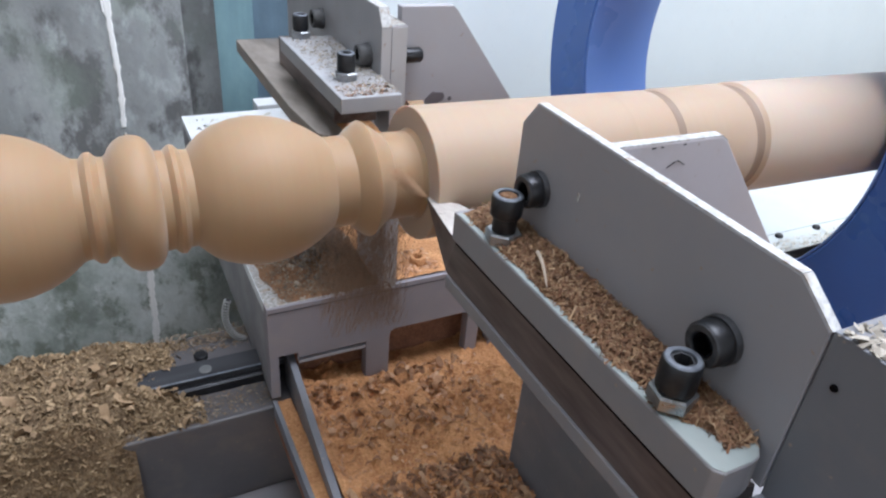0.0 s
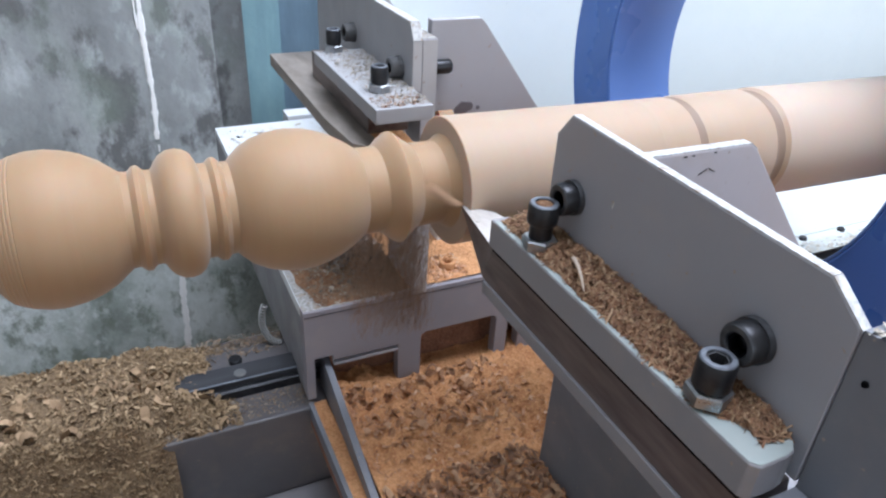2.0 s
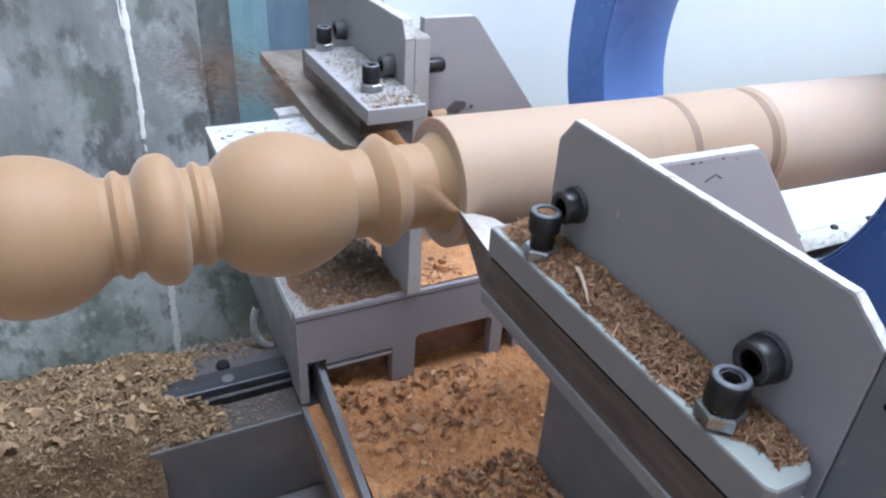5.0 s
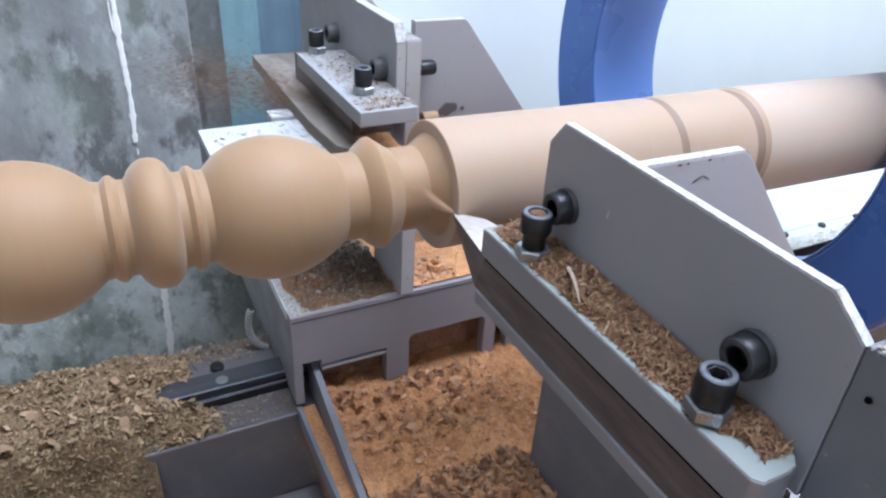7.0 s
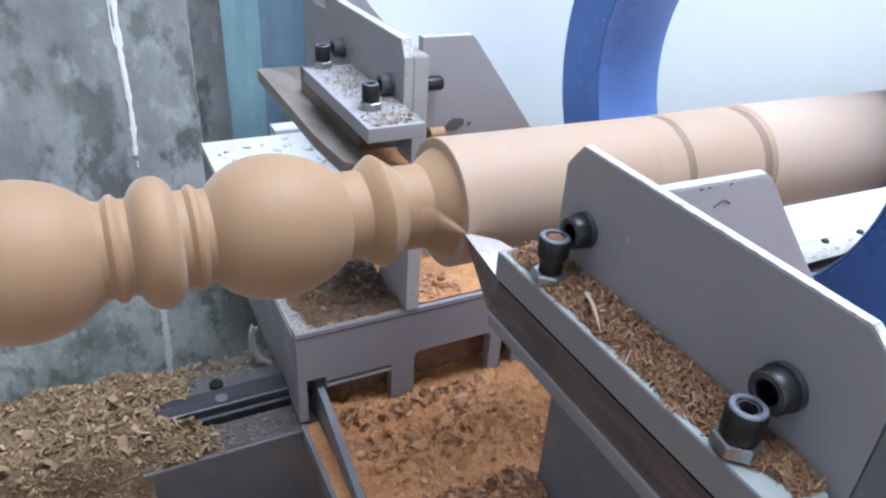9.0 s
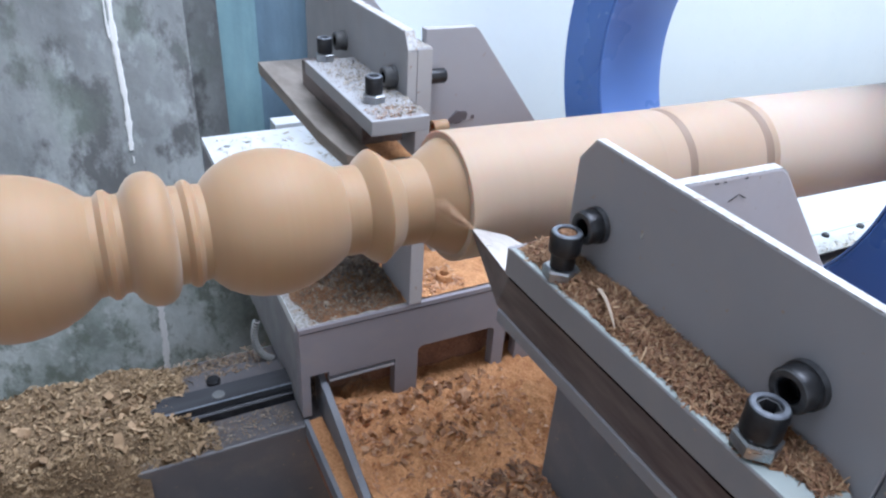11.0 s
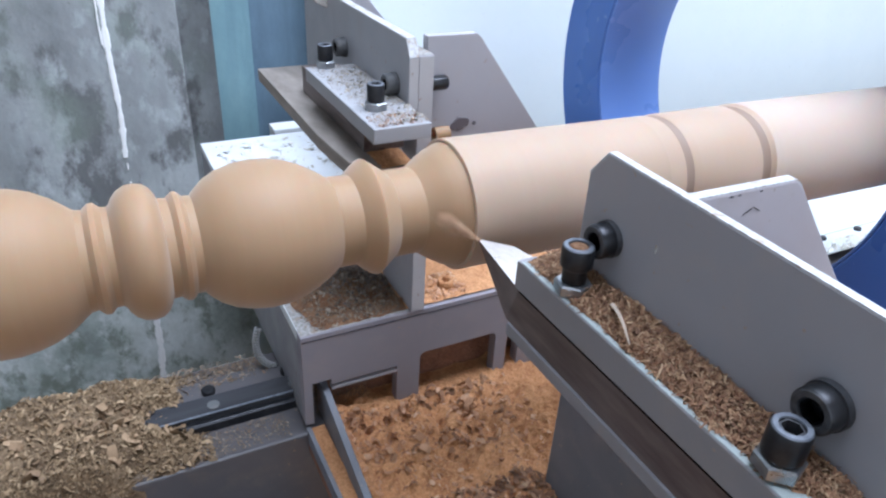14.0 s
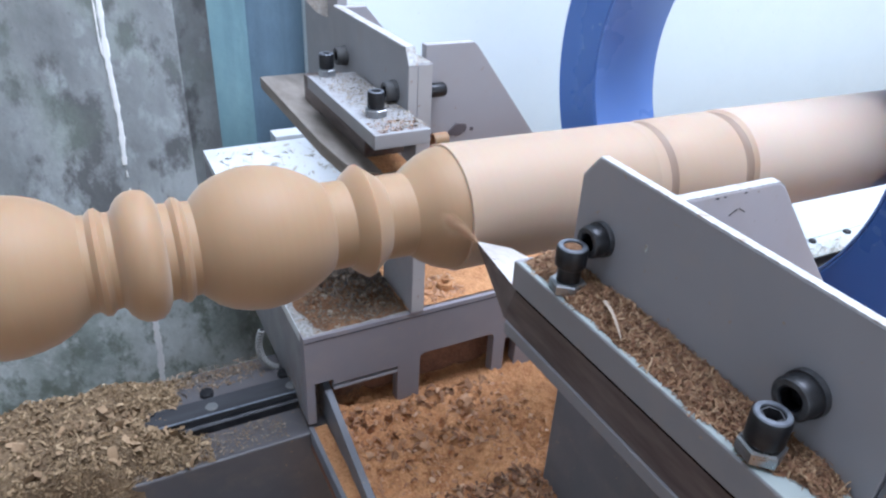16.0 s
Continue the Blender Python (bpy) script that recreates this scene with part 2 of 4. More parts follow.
# Mottled foot of the wall; its paleness makes up for light missing there
def plinth():
    k = Nodes("brightened_foot_concrete")
    col = k.ramp(k.noise(8, 8, (1, 1, 0.8), 0.66), [(0.36, (0.25, 0.29, 0.262)), (0.5, (0.46, 0.515, 0.488)), (0.64, (0.64, 0.69, 0.68))])
    moss = k.ramp(k.noise(22, 8, (1.2, 1, 0.8), 0.68), [(0.50, (0,)), (0.60, (0.75,))])
    col = k.mix(moss, col, (0.16, 0.19, 0.15))
    lime = k.ramp(k.noise(30, 8, (1.1, 1, 0.8), 0.66), [(0.55, (0,)), (0.68, (0.75,))])
    col = k.mix(lime, col, (0.72, 0.77, 0.77))
    return k.done(col, 0.85, 0, k.noise(60, 7), 0.5, 0.004)


PLINTH = plinth()
CONCRETE = concrete("stained_concrete")
# Same concrete at a darker tone for the wall's edge strip
DARKCONCRETE = concrete("dark_concrete", 0.44)
WHITEWALL = painted("white_wall_paint", (0.68, 0.745, 0.76), (0.73, 0.785, 0.795), 0.6, (0.63, 0.68, 0.70))
PAPER = crumbs("stained_paper", (0.45, 0.36, 0.30), (0.66, 0.63, 0.60), (0.74, 0.73, 0.71), 0.7)
PAINTDRIP = Nodes("white_paint").done((0.92, 0.93, 0.93), 0.4)
SLATE = weathered("slate_sheet", (0.085, 0.135, 0.185), (0.115, 0.18, 0.235), (0.155, 0.245, 0.295))
TEAL = weathered("teal_sheet", (0.125, 0.215, 0.25), (0.165, 0.285, 0.32), (0.20, 0.33, 0.36))
COVER = painted("pale_cover_paint", (0.43, 0.47, 0.465), (0.52, 0.555, 0.55), 0.6, (0.36, 0.33, 0.28))
# Unseen floor; its orange is chosen to throw warm light on undersides
FLOOR = crumbs("warm_bounce_floor", (0.28, 0.14, 0.07), (0.50, 0.27, 0.135), (0.62, 0.38, 0.21))


# ---- mesh helpers ----
def box(bm, x0, x1, y0, y1, z0, z1, bevel=0.0):
    m = Matrix.LocRotScale(((x0 + x1) / 2, (y0 + y1) / 2, (z0 + z1) / 2), None, (x1 - x0, y1 - y0, z1 - z0))
    made = bmesh.ops.create_cube(bm, size=1, matrix=m)["verts"]
    if bevel:
        edges = list({e for v in made for e in v.link_edges})
        bmesh.ops.bevel(bm, geom=edges, offset=bevel, segments=2, affect="EDGES", profile=0.6)
    return bm


def prism(bm, outline, axis, lo, hi, bevel=0.0):
    """An outline in the plane across an axis, drawn out along it from lo to hi."""
    put = {"x": lambda a, b, c: (c, a, b), "y": lambda a, b, c: (a, c, b), "z": lambda a, b, c: (a, b, c)}[axis]
    low = [bm.verts.new(put(a, b, lo)) for a, b in outline]
    high = [bm.verts.new(put(a, b, hi)) for a, b in outline]
    n, made = len(low), []
    made += [bm.faces.new(low), bm.faces.new(high[::-1])]
    for i in range(n):
        made.append(bm.faces.new((low[i], high[i], high[(i + 1) % n], low[(i + 1) % n])))
    bmesh.ops.recalc_face_normals(bm, faces=made)
    if bevel:
        bmesh.ops.bevel(bm, geom=list({e for f in made for e in f.edges}), offset=bevel, segments=2, affect="EDGES", profile=0.6)
    return bm


def lathe(bm, profile, turns=96, axis="x", close=False):
    """A profile of (along, radius) turned round an axis."""
    rings = []
    for a, r in profile:
        ring = []
        for i in range(turns):
            c, s = math.cos(math.tau * i / turns) * r, math.sin(math.tau * i / turns) * r
            ring.append(bm.verts.new({"x": (a, c, s), "y": (c, a, s), "z": (c, s, a)}[axis]))
        rings.append(ring)
    pairs = list(zip(rings, rings[1:])) + ([(rings[-1], rings[0])] if close else [])
    for p, q in pairs:
        for i in range(turns):
            bm.faces.new((p[i], p[(i + 1) % turns], q[(i + 1) % turns], q[i]))
    if not close:
        bm.faces.new(rings[0][::-1])
        bm.faces.new(rings[-1])
    bmesh.ops.recalc_face_normals(bm, faces=bm.faces[:])
    return bm


def moved(bm, m):
    bmesh.ops.transform(bm, matrix=m, verts=bm.verts[:])
    return bm


def smooth(ob, degrees=35):
    for p in ob.data.polygons:
        p.use_smooth = True
    ob.data.set_sharp_from_angle(angle=radians(degrees))
    return ob


def mesh_of(name, bm, material):
    me = bpy.data.meshes.new(name)
    bm.to_mesh(me)
    bm.free()
    for m in material if isinstance(material, (list, tuple)) else [material]:
        me.materials.append(m)
    return me


def thing(name, base, label, category, group="", kind=""):
    ob = new(name)
    ob.location = (base[0], base[1], AT(base[2]))
    ob.empty_display_size = 0.02
    return tagged(ob, label, category, group, kind)


def origin(ob):
    o = Vector((0, 0, 0))
    while ob:
        o += ob.location
        ob = ob.parent
    return o - Vector((0, 0, H))


def part(name, bm, material, parent, label="", kind="", round_edges=False):
    moved(bm, Matrix.Translation(-origin(parent)))
    ob = new(name, mesh_of(name, bm, material))
    ob.parent = parent
    if round_edges:
        smooth(ob)
    return tagged(ob, label, kind=kind)


def solid(name, bm, material, label, category="", kind="", base=None, round_edges=False, group=""):
    """A top-level mesh in axis coordinates; its origin lies at base."""
    base = Vector(base or (0, 0, 0))
    moved(bm, Matrix.Translation(-base))
    ob = new(name, mesh_of(name, bm, material))
    ob.location = (base.x, base.y, AT(base.z))
    if round_edges:
        smooth(ob)
    return tagged(ob, label, category, group, kind)


# ---- setting: room ----
def setting(name, boxes, material, label):
    bm = bmesh.new()
    for b in boxes:
        box(bm, *b)
    return solid(name, bm, material, label, "wall" if "wall" in name else name.split("_")[0], "structure")


setting("floor", [(-2.6, 3.6, -2.9, 0.9, -1.15, -H)], FLOOR, "unseen floor coloured orange to bounce warm light upwards")
setting("wall_back_concrete", [(-2.6, 0.022, 0.60, 0.74, -0.32, 2.2)], CONCRETE, "grey concrete wall with moss and damp stains")
setting("wall_back_plinth", [(-2.6, 0.198, 0.60, 0.74, -H, -0.32)], PLINTH, "pale green-grey foot of the concrete wall, brightened for missing light")
setting("wall_back_column", [(0.022, 0.063, 0.602, 0.74, -0.32, 2.2)], DARKCONCRETE, "dark concrete edge of the back wall")
setting("wall_back_teal", [(0.063, 0.118, 0.63, 0.74, -0.32, 2.2)], TEAL, "teal painted sheet in the back wall")
setting("wall_back_slate", [(0.118, 0.20, 0.64, 0.74, -0.32, 2.2)], SLATE, "dark slate-blue sheet in the back wall")
setting("wall_back_white", [(0.20, 3.6, 0.61, 0.74, -H, 2.2)], WHITEWALL, "bright white painted back wall")
# Unseen shell, made up to enclose the lamps and bounce their light
setting("wall_left", [(-2.74, -2.6, -2.9, 0.74, -H, 2.2)], WHITEWALL, "unseen white side wall added to enclose the light")
setting("wall_right", [(3.6, 3.74, -2.9, 0.74, -H, 2.2)], WHITEWALL, "unseen white side wall added to enclose the light")
setting("wall_front", [(-2.6, -1.3, -3.04, -2.9, -H, 2.2), (2.5, 3.6, -3.04, -2.9, -H, 2.2), (-1.3, 2.5, -3.04, -2.9, -H, -0.15), (-1.3, 2.5, -3.04, -2.9, 1.85, 2.2)], WHITEWALL, "unseen white front wall added round the fill lamp's opening")
setting("ceiling", [(-2.74, 3.74, -3.04, -0.9, 2.2, 2.3), (-2.74, 3.74, 0.5, 0.75, 2.2, 2.3), (-2.74, -0.5, -0.9, 0.5, 2.2, 2.3), (2.0, 3.74, -0.9, 0.5, 2.2, 2.3)], WHITEWALL, "unseen white ceiling added round the overhead lamp")


def paint_run():
    """Runs of white paint down the concrete: a thick one with a thin strand beside it, a dotted tail, and a second run below."""
    bm = bmesh.new()
    rnd = random.Random(4)

    def run(top, foot, x_of, w_of, n):
        rows = []
        for i in range(n + 1):
            z = top + (foot - top) * i / n
            x, w = x_of(z), w_of(z) * (0.75 + 0.5 * rnd.random())
            rows.append([bm.verts.new((x - w, 0.5994, z)), bm.verts.new((x - w * 0.5, 0.5984, z)), bm.verts.new((x + w * 0.6, 0.5983, z)), bm.verts.new((x + w, 0.5994, z))])
        for p, q in zip(rows, rows[1:]):
            for m in range(3):
                bm.faces.new((p[m], p[m + 1], q[m + 1], q[m]))

    lean = lambda z: -0.0625 + 0.0012 * math.sin(z * 38) - 0.004 * min(1, max(0, -0.06 - z) / 0.12)
    run(0.34, -0.178, lean, lambda z: 0.0030 + 0.0010 * math.sin(z * 55) ** 2 + (0.0008 if z < -0.165 else 0), 110)
    run(0.34, -0.03, lambda z: lean(z) - 0.0062 + 0.03 * max(0, -z), lambda z: 0.0011, 60)
    run(-0.186, -0.196, lambda z: -0.0663, lambda z: 0.0010, 4)
    run(-0.212, -0.226, lambda z: -0.0667, lambda z: 0.0013, 4)
    run(-0.34, -0.66, lambda z: -0.0612 + 0.054 * (z + 0.34) + 0.0006 * math.sin(z * 60), lambda z: 0.0042 + 0.0012 * math.sin(z * 70) ** 2, 70)
    return solid("paint_run", bm, PAINTDRIP, "run of white paint down the concrete wall", "paint", "structure")


paint_run()


# ---- the bed of the lathe ----
def lathe_bed():
    bed = thing("lathe_bed", (0.4, 0.14, -H), "dark grey cast lathe bed dusted with shavings", "lathe bed")
    bm = bmesh.new()
    prism(bm, [(0.0915, -0.25), (0.0915, -0.36), (0.105, -0.40), (0.105, -H), (0.20, -H), (0.20, -0.40), (0.215, -0.36), (0.215, -0.25)], "x", -1.1, 1.9, 0.002)
    part("body", bm, CAST, bed)
    rail = part("rail", prism(bmesh.new(), [(0.1335, -0.25), (0.1335, -0.236), (0.1350, -0.2345), (0.156, -0.2345), (0.158, -0.236), (0.158, -0.25)], "x", -1.1, 1.9, 0.0004), RAIL, bed, "dark steel linear guide rail")
    part("raceway", prism(bmesh.new(), [(0.1275, -0.25), (0.1275, -0.2420), (0.1295, -0.2404), (0.1334, -0.2404), (0.1334, -0.25)], "x", -1.1, 1.9, 0.0003), BLACK, bed, "black side of the rail")
    # The rail's edge highlight, laid on as a thin light strip
    part("rail_edge", box(bmesh.new(), -1.1, 1.9, 0.1326, 0.1345, -0.2349, -0.2340, 0.0002), GLINTSTEEL, bed, "bright strip drawn as the rail's edge highlight")
    hole = lathe(bmesh.new(), [(0, 0.0055), (0.0006, 0.0055), (0.0008, 0.0045)], 20, "z")
    me = mesh_of("rail_hole", hole, PLUG)
    bolt = bmesh.new()
    lathe(bolt, [(0, 0.0062), (0.0035, 0.0062), (0.0045, 0.0052)], 20, "z")
    lathe(bolt, [(0.0046, 0.0024), (0.0049, 0.0022)], 6, "z")
    mb = mesh_of("bed_bolt", bolt, BLACK)
    o = origin(rail)
    for i in range(-9, 20):
        a, b = new("rail_hole", me), new("bed_bolt", mb)
        a.parent = b.parent = bed
        a.location = Vector((-0.0465 + 0.0725 * i, 0.143, -0.2345)) - origin(bed)
        b.location = Vector((-0.0465 + 0.0725 * i, 0.171, -0.2431)) - origin(bed)
    part("flange", box(bmesh.new(), -1.1, 0.0235, -0.04, 0.0913, -0.362, -0.344, 0.004), GREY, bed, "pale grey flange at the foot of the bed")
    ledge = box(bmesh.new(), -1.1, 1.9, 0.158, 0.19, -0.25, -0.243, 0.001)
    part("ledge", ledge, CAST, bed)


lathe_bed()


def bed_cover():
    c = thing("bed_cover", (1.2, 0.22, -0.243), "white cover strip over the far end of the bed", "machine cover")
    part("sheet", box(bmesh.new(), 0.60, 1.9, 0.150, 0.34, -0.2343, -0.2320, 0.0006), COVER, c)
    part("edge_strip", box(bmesh.new(), 0.60, 1.9, 0.112, 0.1495, -0.2343, -0.2326, 0.0004), COVER, c, "pale grey edge strip")
    for k in range(8):
        for y, shift in ((0.1425, 0.0),):
            x = 0.6785 + 0.0725 * k + shift
            part("screw", moved(lathe(bmesh.new(), [(0, 0.0050), (0.0030, 0.0050), (0.0040, 0.0040)], 18, "z"), Matrix.Translation((x, y, -0.2325))), BLACK, c, "dark screw head", round_edges=True)


bed_cover()


def blue_ring():
    ring = thing("ring_guard", (0.478, 0.151, -0.25), "large blue enamelled ring guard round the workpiece", "machine guard")
    centre = Matrix.Translation((0.478, 0.151, -0.018))
    part("rim", moved(lathe(bmesh.new(), [(0.002, 0.2035), (0.0, 0.206), (0.0, 0.281), (0.004, 0.285), (0.099, 0.285), (0.099, 0.2035)], 144, "x", True), centre), BLUE, ring, "outer rim in the shaded blue", round_edges=True)
    part("inner_band", moved(lathe(bmesh.new(), [(0.001, 0.2032), (0.001, 0.201), (0.004, 0.2002), (0.098, 0.2002), (0.100, 0.201), (0.100, 0.2032)], 144, "x", True), centre), LITBLUE, ring, "inner band in the brighter, lit blue", round_edges=True)
    part("foot", box(bmesh.new(), 0.483, 0.573, 0.095, 0.205, -0.2342, -0.20, 0.002), BLUE, ring)
    return ring


ring_guard = blue_ring()


# ---- shavings ----
def flakes(count, place, size, seed, curl=0.8, slim=0.35):
    """Curled shavings, each a bent strip with its own length, turn and tilt; place(rnd) gives where one lies and how steeply it may tilt."""
    rnd = random.Random(seed)
    verts, faces = [], []
    for _ in range(count):
        (x, y, z), tilt = place(rnd)
        l = size * (0.45 + rnd.random() ** 2 * 1.5)
        w = l * slim * (0.5 + rnd.random())
        bend = curl * (rnd.random() - 0.3)
        m = Euler((rnd.gauss(0, tilt), rnd.gauss(0, tilt), rnd.random() * math.tau)).to_matrix()
        k = len(verts)
        twist = rnd.gauss(0, 0.25)
        for i in range(4):
            a = i / 3 - 0.5
            up = bend * l * (0.25 - a * a) + abs(w) * 0.25
            for sgn in (-1, 1):
                p = m @ Vector((a * l, sgn * w / 2 * (1 - 0.5 * abs(a)), up + sgn * w * a * twist))
                verts.append((x + p.x, y + p.y, z + p.z))
        faces += [(k + 2 * i, k + 2 * i + 1, k + 2 * i + 3, k + 2 * i + 2) for i in range(3)]
    return verts, faces


def stuff(name, data, material, label, base=(0, 0, 0)):
    me = bpy.data.meshes.new(name)
    b = Vector(base)
    me.from_pydata([tuple(Vector(v) - b) for v in data[0]], [], data[1])
    me.materials.append(material)
    ob = new(name, me)
    ob.location = (b.x, b.y, AT(b.z))
    for p in me.polygons:
        p.use_smooth = True
    return tagged(ob, label, "shavings", kind="stuff")


def mound(x0, x1, y0, y1, nx, ny, height):
    """A heap: a sheet over a patch with its skirt let down to the ground below."""
    verts = [(x0 + (x1 - x0) * i / nx, y0 + (y1 - y0) * j / ny, height(x0 + (x1 - x0) * i / nx, y0 + (y1 - y0) * j / ny)) for j in range(ny + 1) for i in range(nx + 1)]
    faces = [(j * (nx + 1) + i, j * (nx + 1) + i + 1, (j + 1) * (nx + 1) + i + 1, (j + 1) * (nx + 1) + i) for j in range(ny) for i in range(nx)]
    return verts, faces


def rough(x, y, scale, amount):
    return amount * noise.fractal((x * scale, y * scale, 3.1), 1.0, 2.0, 4)


def bed_heap(x, y):
    """Height of the shavings that lie on the bed."""
    back = min(1.0, max(0.0, (0.222 - y) / 0.03))
    along = min(1.0, max(0.0, (-0.060 - x) / 0.075))
    spill = max(0.0, 0.093 - y)
    drop = -(2.2 + 28.0 * max(0.0, x + 0.135)) * spill
    edge = min(1.0, max(0.0, (x + 0.145) / 0.03))
    back *= 1 - edge * (1 - min(1.0, max(0.0, (y - 0.0925) / 0.03)))
    return -0.2515 + 0.030 * along ** 0.8 * back + drop + rough(x, y, 30, 0.008) * (0.2 + along)


stuff("shavings_heap", mound(-0.75, -0.03, 0.0925, 0.2145, 180, 50, bed_heap), MULCH, "heap of dry tan wood shavings on the lathe bed")
stuff("shavings_spill", mound(-0.75, -0.112, 0.02, 0.093, 150, 30, bed_heap), MULCH, "dry shavings spilling over the front of the bed")


def on_bed(rnd):
    x = -0.055 - 0.36 * rnd.random() ** 1.1
    y = 0.02 + 0.2 * rnd.random() ** 1.35 if x < -0.115 else 0.094 + 0.118 * rnd.random()
    return (x, y, bed_heap(x, y) + 0.001), 0.7


stuff("loose_shavings", flakes(17000, on_bed, 0.0036, 11, 1.9, 0.30), TAN_FLAKES, "curled tan wood shavings lying on the heap")
stuff("large_shavings", flakes(420, on_bed, 0.0064, 14, 2.6, 0.30), TAN_FLAKES, "larger curled shavings on the heap")


def on_crest(rnd):
    x, y = -0.062 - 0.20 * rnd.random(), 0.094 + 0.07 * rnd.random()
    return (x, y, bed_heap(x, y) + 0.0025), 0.6


stuff("broad_shavings", flakes(170, on_crest, 0.0080, 16, 3.0, 0.50), SHEET_FLAKES, "broad curled sheets of planed wood on the heap")


def on_spill(rnd):
    x, y = -0.118 - 0.34 * rnd.random(), 0.02 + 0.09 * rnd.random()
    return (x, y, bed_heap(x, y) + 0.001), 0.9


stuff("spilt_shavings", flakes(13000, on_spill, 0.0027, 15, 2.2, 0.22), TAN_FLAKES, "fine fibrous shavings down the front of the heap")


def on_ledge(rnd):
    return (-0.15 + 0.16 * rnd.random() ** 1.6, 0.094 + rnd.random() * 0.03 if rnd.random() < 0.6 else 0.16 + rnd.random() * 0.05, -0.2475 + 0.0075 * 0), 0.3


stuff("fine_shavings", flakes(4600, on_ledge, 0.0015, 12, 1.6, 0.4), MIXED_FLAKES, "fine pale shavings dusted over the bed")


stuff("ledge_shavings", flakes(3000, lambda q: ((-0.16 + 0.17 * q.random(), 0.176 + 0.036 * q.random(), -0.2426 if q.random() < 0.4 else -0.2494), 0.4), 0.0024, 17), MIXED_FLAKES, "fine shavings along the back of the bed")
stuff("cover_shavings", flakes(700, lambda q: ((0.604 + 0.30 * q.random(), 0.113 + 0.022 * q.random() ** 1.5, -0.2322), 0.35), 0.0040, 13), PALE_FLAKES, "pale shavings along the bed cover")


# ---- carriage ----
def bolt_up(parent, x, y, z, r=0.0076, h=0.0145, nut=True, filled=False, coat=None, lift=0.0, flat=1.22):
    """A socket cap screw standing up, in a zinc nut; its socket is sunk into the head."""
    low, at = Matrix.Translation((x, y, z)), Matrix.Translation((x, y, z + lift))
    body = [(0.0, r * 0.90), (0.0008, r * 0.98), (0.0022, r), (h - 0.0012, r), (h - 0.0003, r * 0.94), (h - 0.0003, r * 0.60), (h - 0.0010, r * 0.54), (h - 0.0052, r * 0.52)]
    holder = part("bolt", moved(lathe(bmesh.new(), body, 40, "z"), at), coat or BLACK, parent, "sawdust-coated cap screw" if coat else "black socket cap screw", round_edges=True)
    # Ring of lighter steel paints the reflection on the head's top
    part("rim", moved(lathe(bmesh.new(), [(h - 0.0004, r * 0.60), (h - 0.0004, r * 0.945), (h + 0.0002, r * 0.87), (h + 0.0002, r * 0.63)], 40, "z", True), at), coat or GLINTSTEEL, holder, "rim brightened for its reflection")
    lip = lathe(bmesh.new(), [(h - 0.0050, r * 0.50), (h - 0.0006, r * 0.50), (h - 0.0006, r * 0.60), (h - 0.0050, r * 0.60)], 6, "z", True)
    part("socket", moved(lip, at), coat or DULLRIM, holder, "hexagon socket")
    if filled:
        part("packed_dust", moved(lathe(bmesh.new(), [(h - 0.004, r * 0.5), (h - 0.0006, r * 0.56), (h + 0.0002, r * 0.34), (h + 0.0005, r * 0.1)], 18, "z"), at), REDDUST, holder, "sawdust packed in the socket")
    if nut:
        part("nut", moved(lathe(bmesh.new(), [(-0.0060, r * flat * 0.92), (-0.0054, r * flat), (-0.0010, r * flat), (-0.0002, r * flat * 0.89)], 6, "z"), low @ pose(0, 0, 0, 0, 0, 17)), ZINC, holder, "zinc-plated hexagon nut")
    if lift:
        part("shank", moved(lathe(bmesh.new(), [(-0.001, r * 0.76), (lift + 0.0005, r * 0.76)], 32, "z"), low), BLACK, holder, round_edges=True)
    return holder


def bolt_side(parent, x, y, z, r=0.0080, coat=None):
    """A socket cap screw lying across, head to the left, on a washer; its socket is sunk into the head."""
    place = Matrix.Translation((x, y, z))
    body = [(-0.0035, r * 0.50), (-0.0082, r * 0.52), (-0.0088, r * 0.60), (-0.0088, r * 0.93), (-0.0080, r), (-0.0026, r)]
    holder = part("side_bolt", moved(lathe(bmesh.new(), body, 40, "x"), place), coat or BLACK, parent, "black socket cap screw", round_edges=True)
    part("rim", moved(lathe(bmesh.new(), [(-0.0087, r * 0.60), (-0.0087, r * 0.93), (-0.0092, r * 0.88), (-0.0092, r * 0.62)], 40, "x", True), place), coat or DULLRIM, holder)
    part("socket", moved(lathe(bmesh.new(), [(-0.0038, r * 0.48), (-0.0084, r * 0.48), (-0.0084, r * 0.60), (-0.0038, r * 0.60)], 6, "x", True), place), HOLE, holder)
    part("washer", moved(lathe(bmesh.new(), [(-0.0026, r * 0.98), (-0.0026, r * 1.08), (0, r * 1.10)], 40, "x"), place), coat or DULLRIM, holder, "dark steel washer")


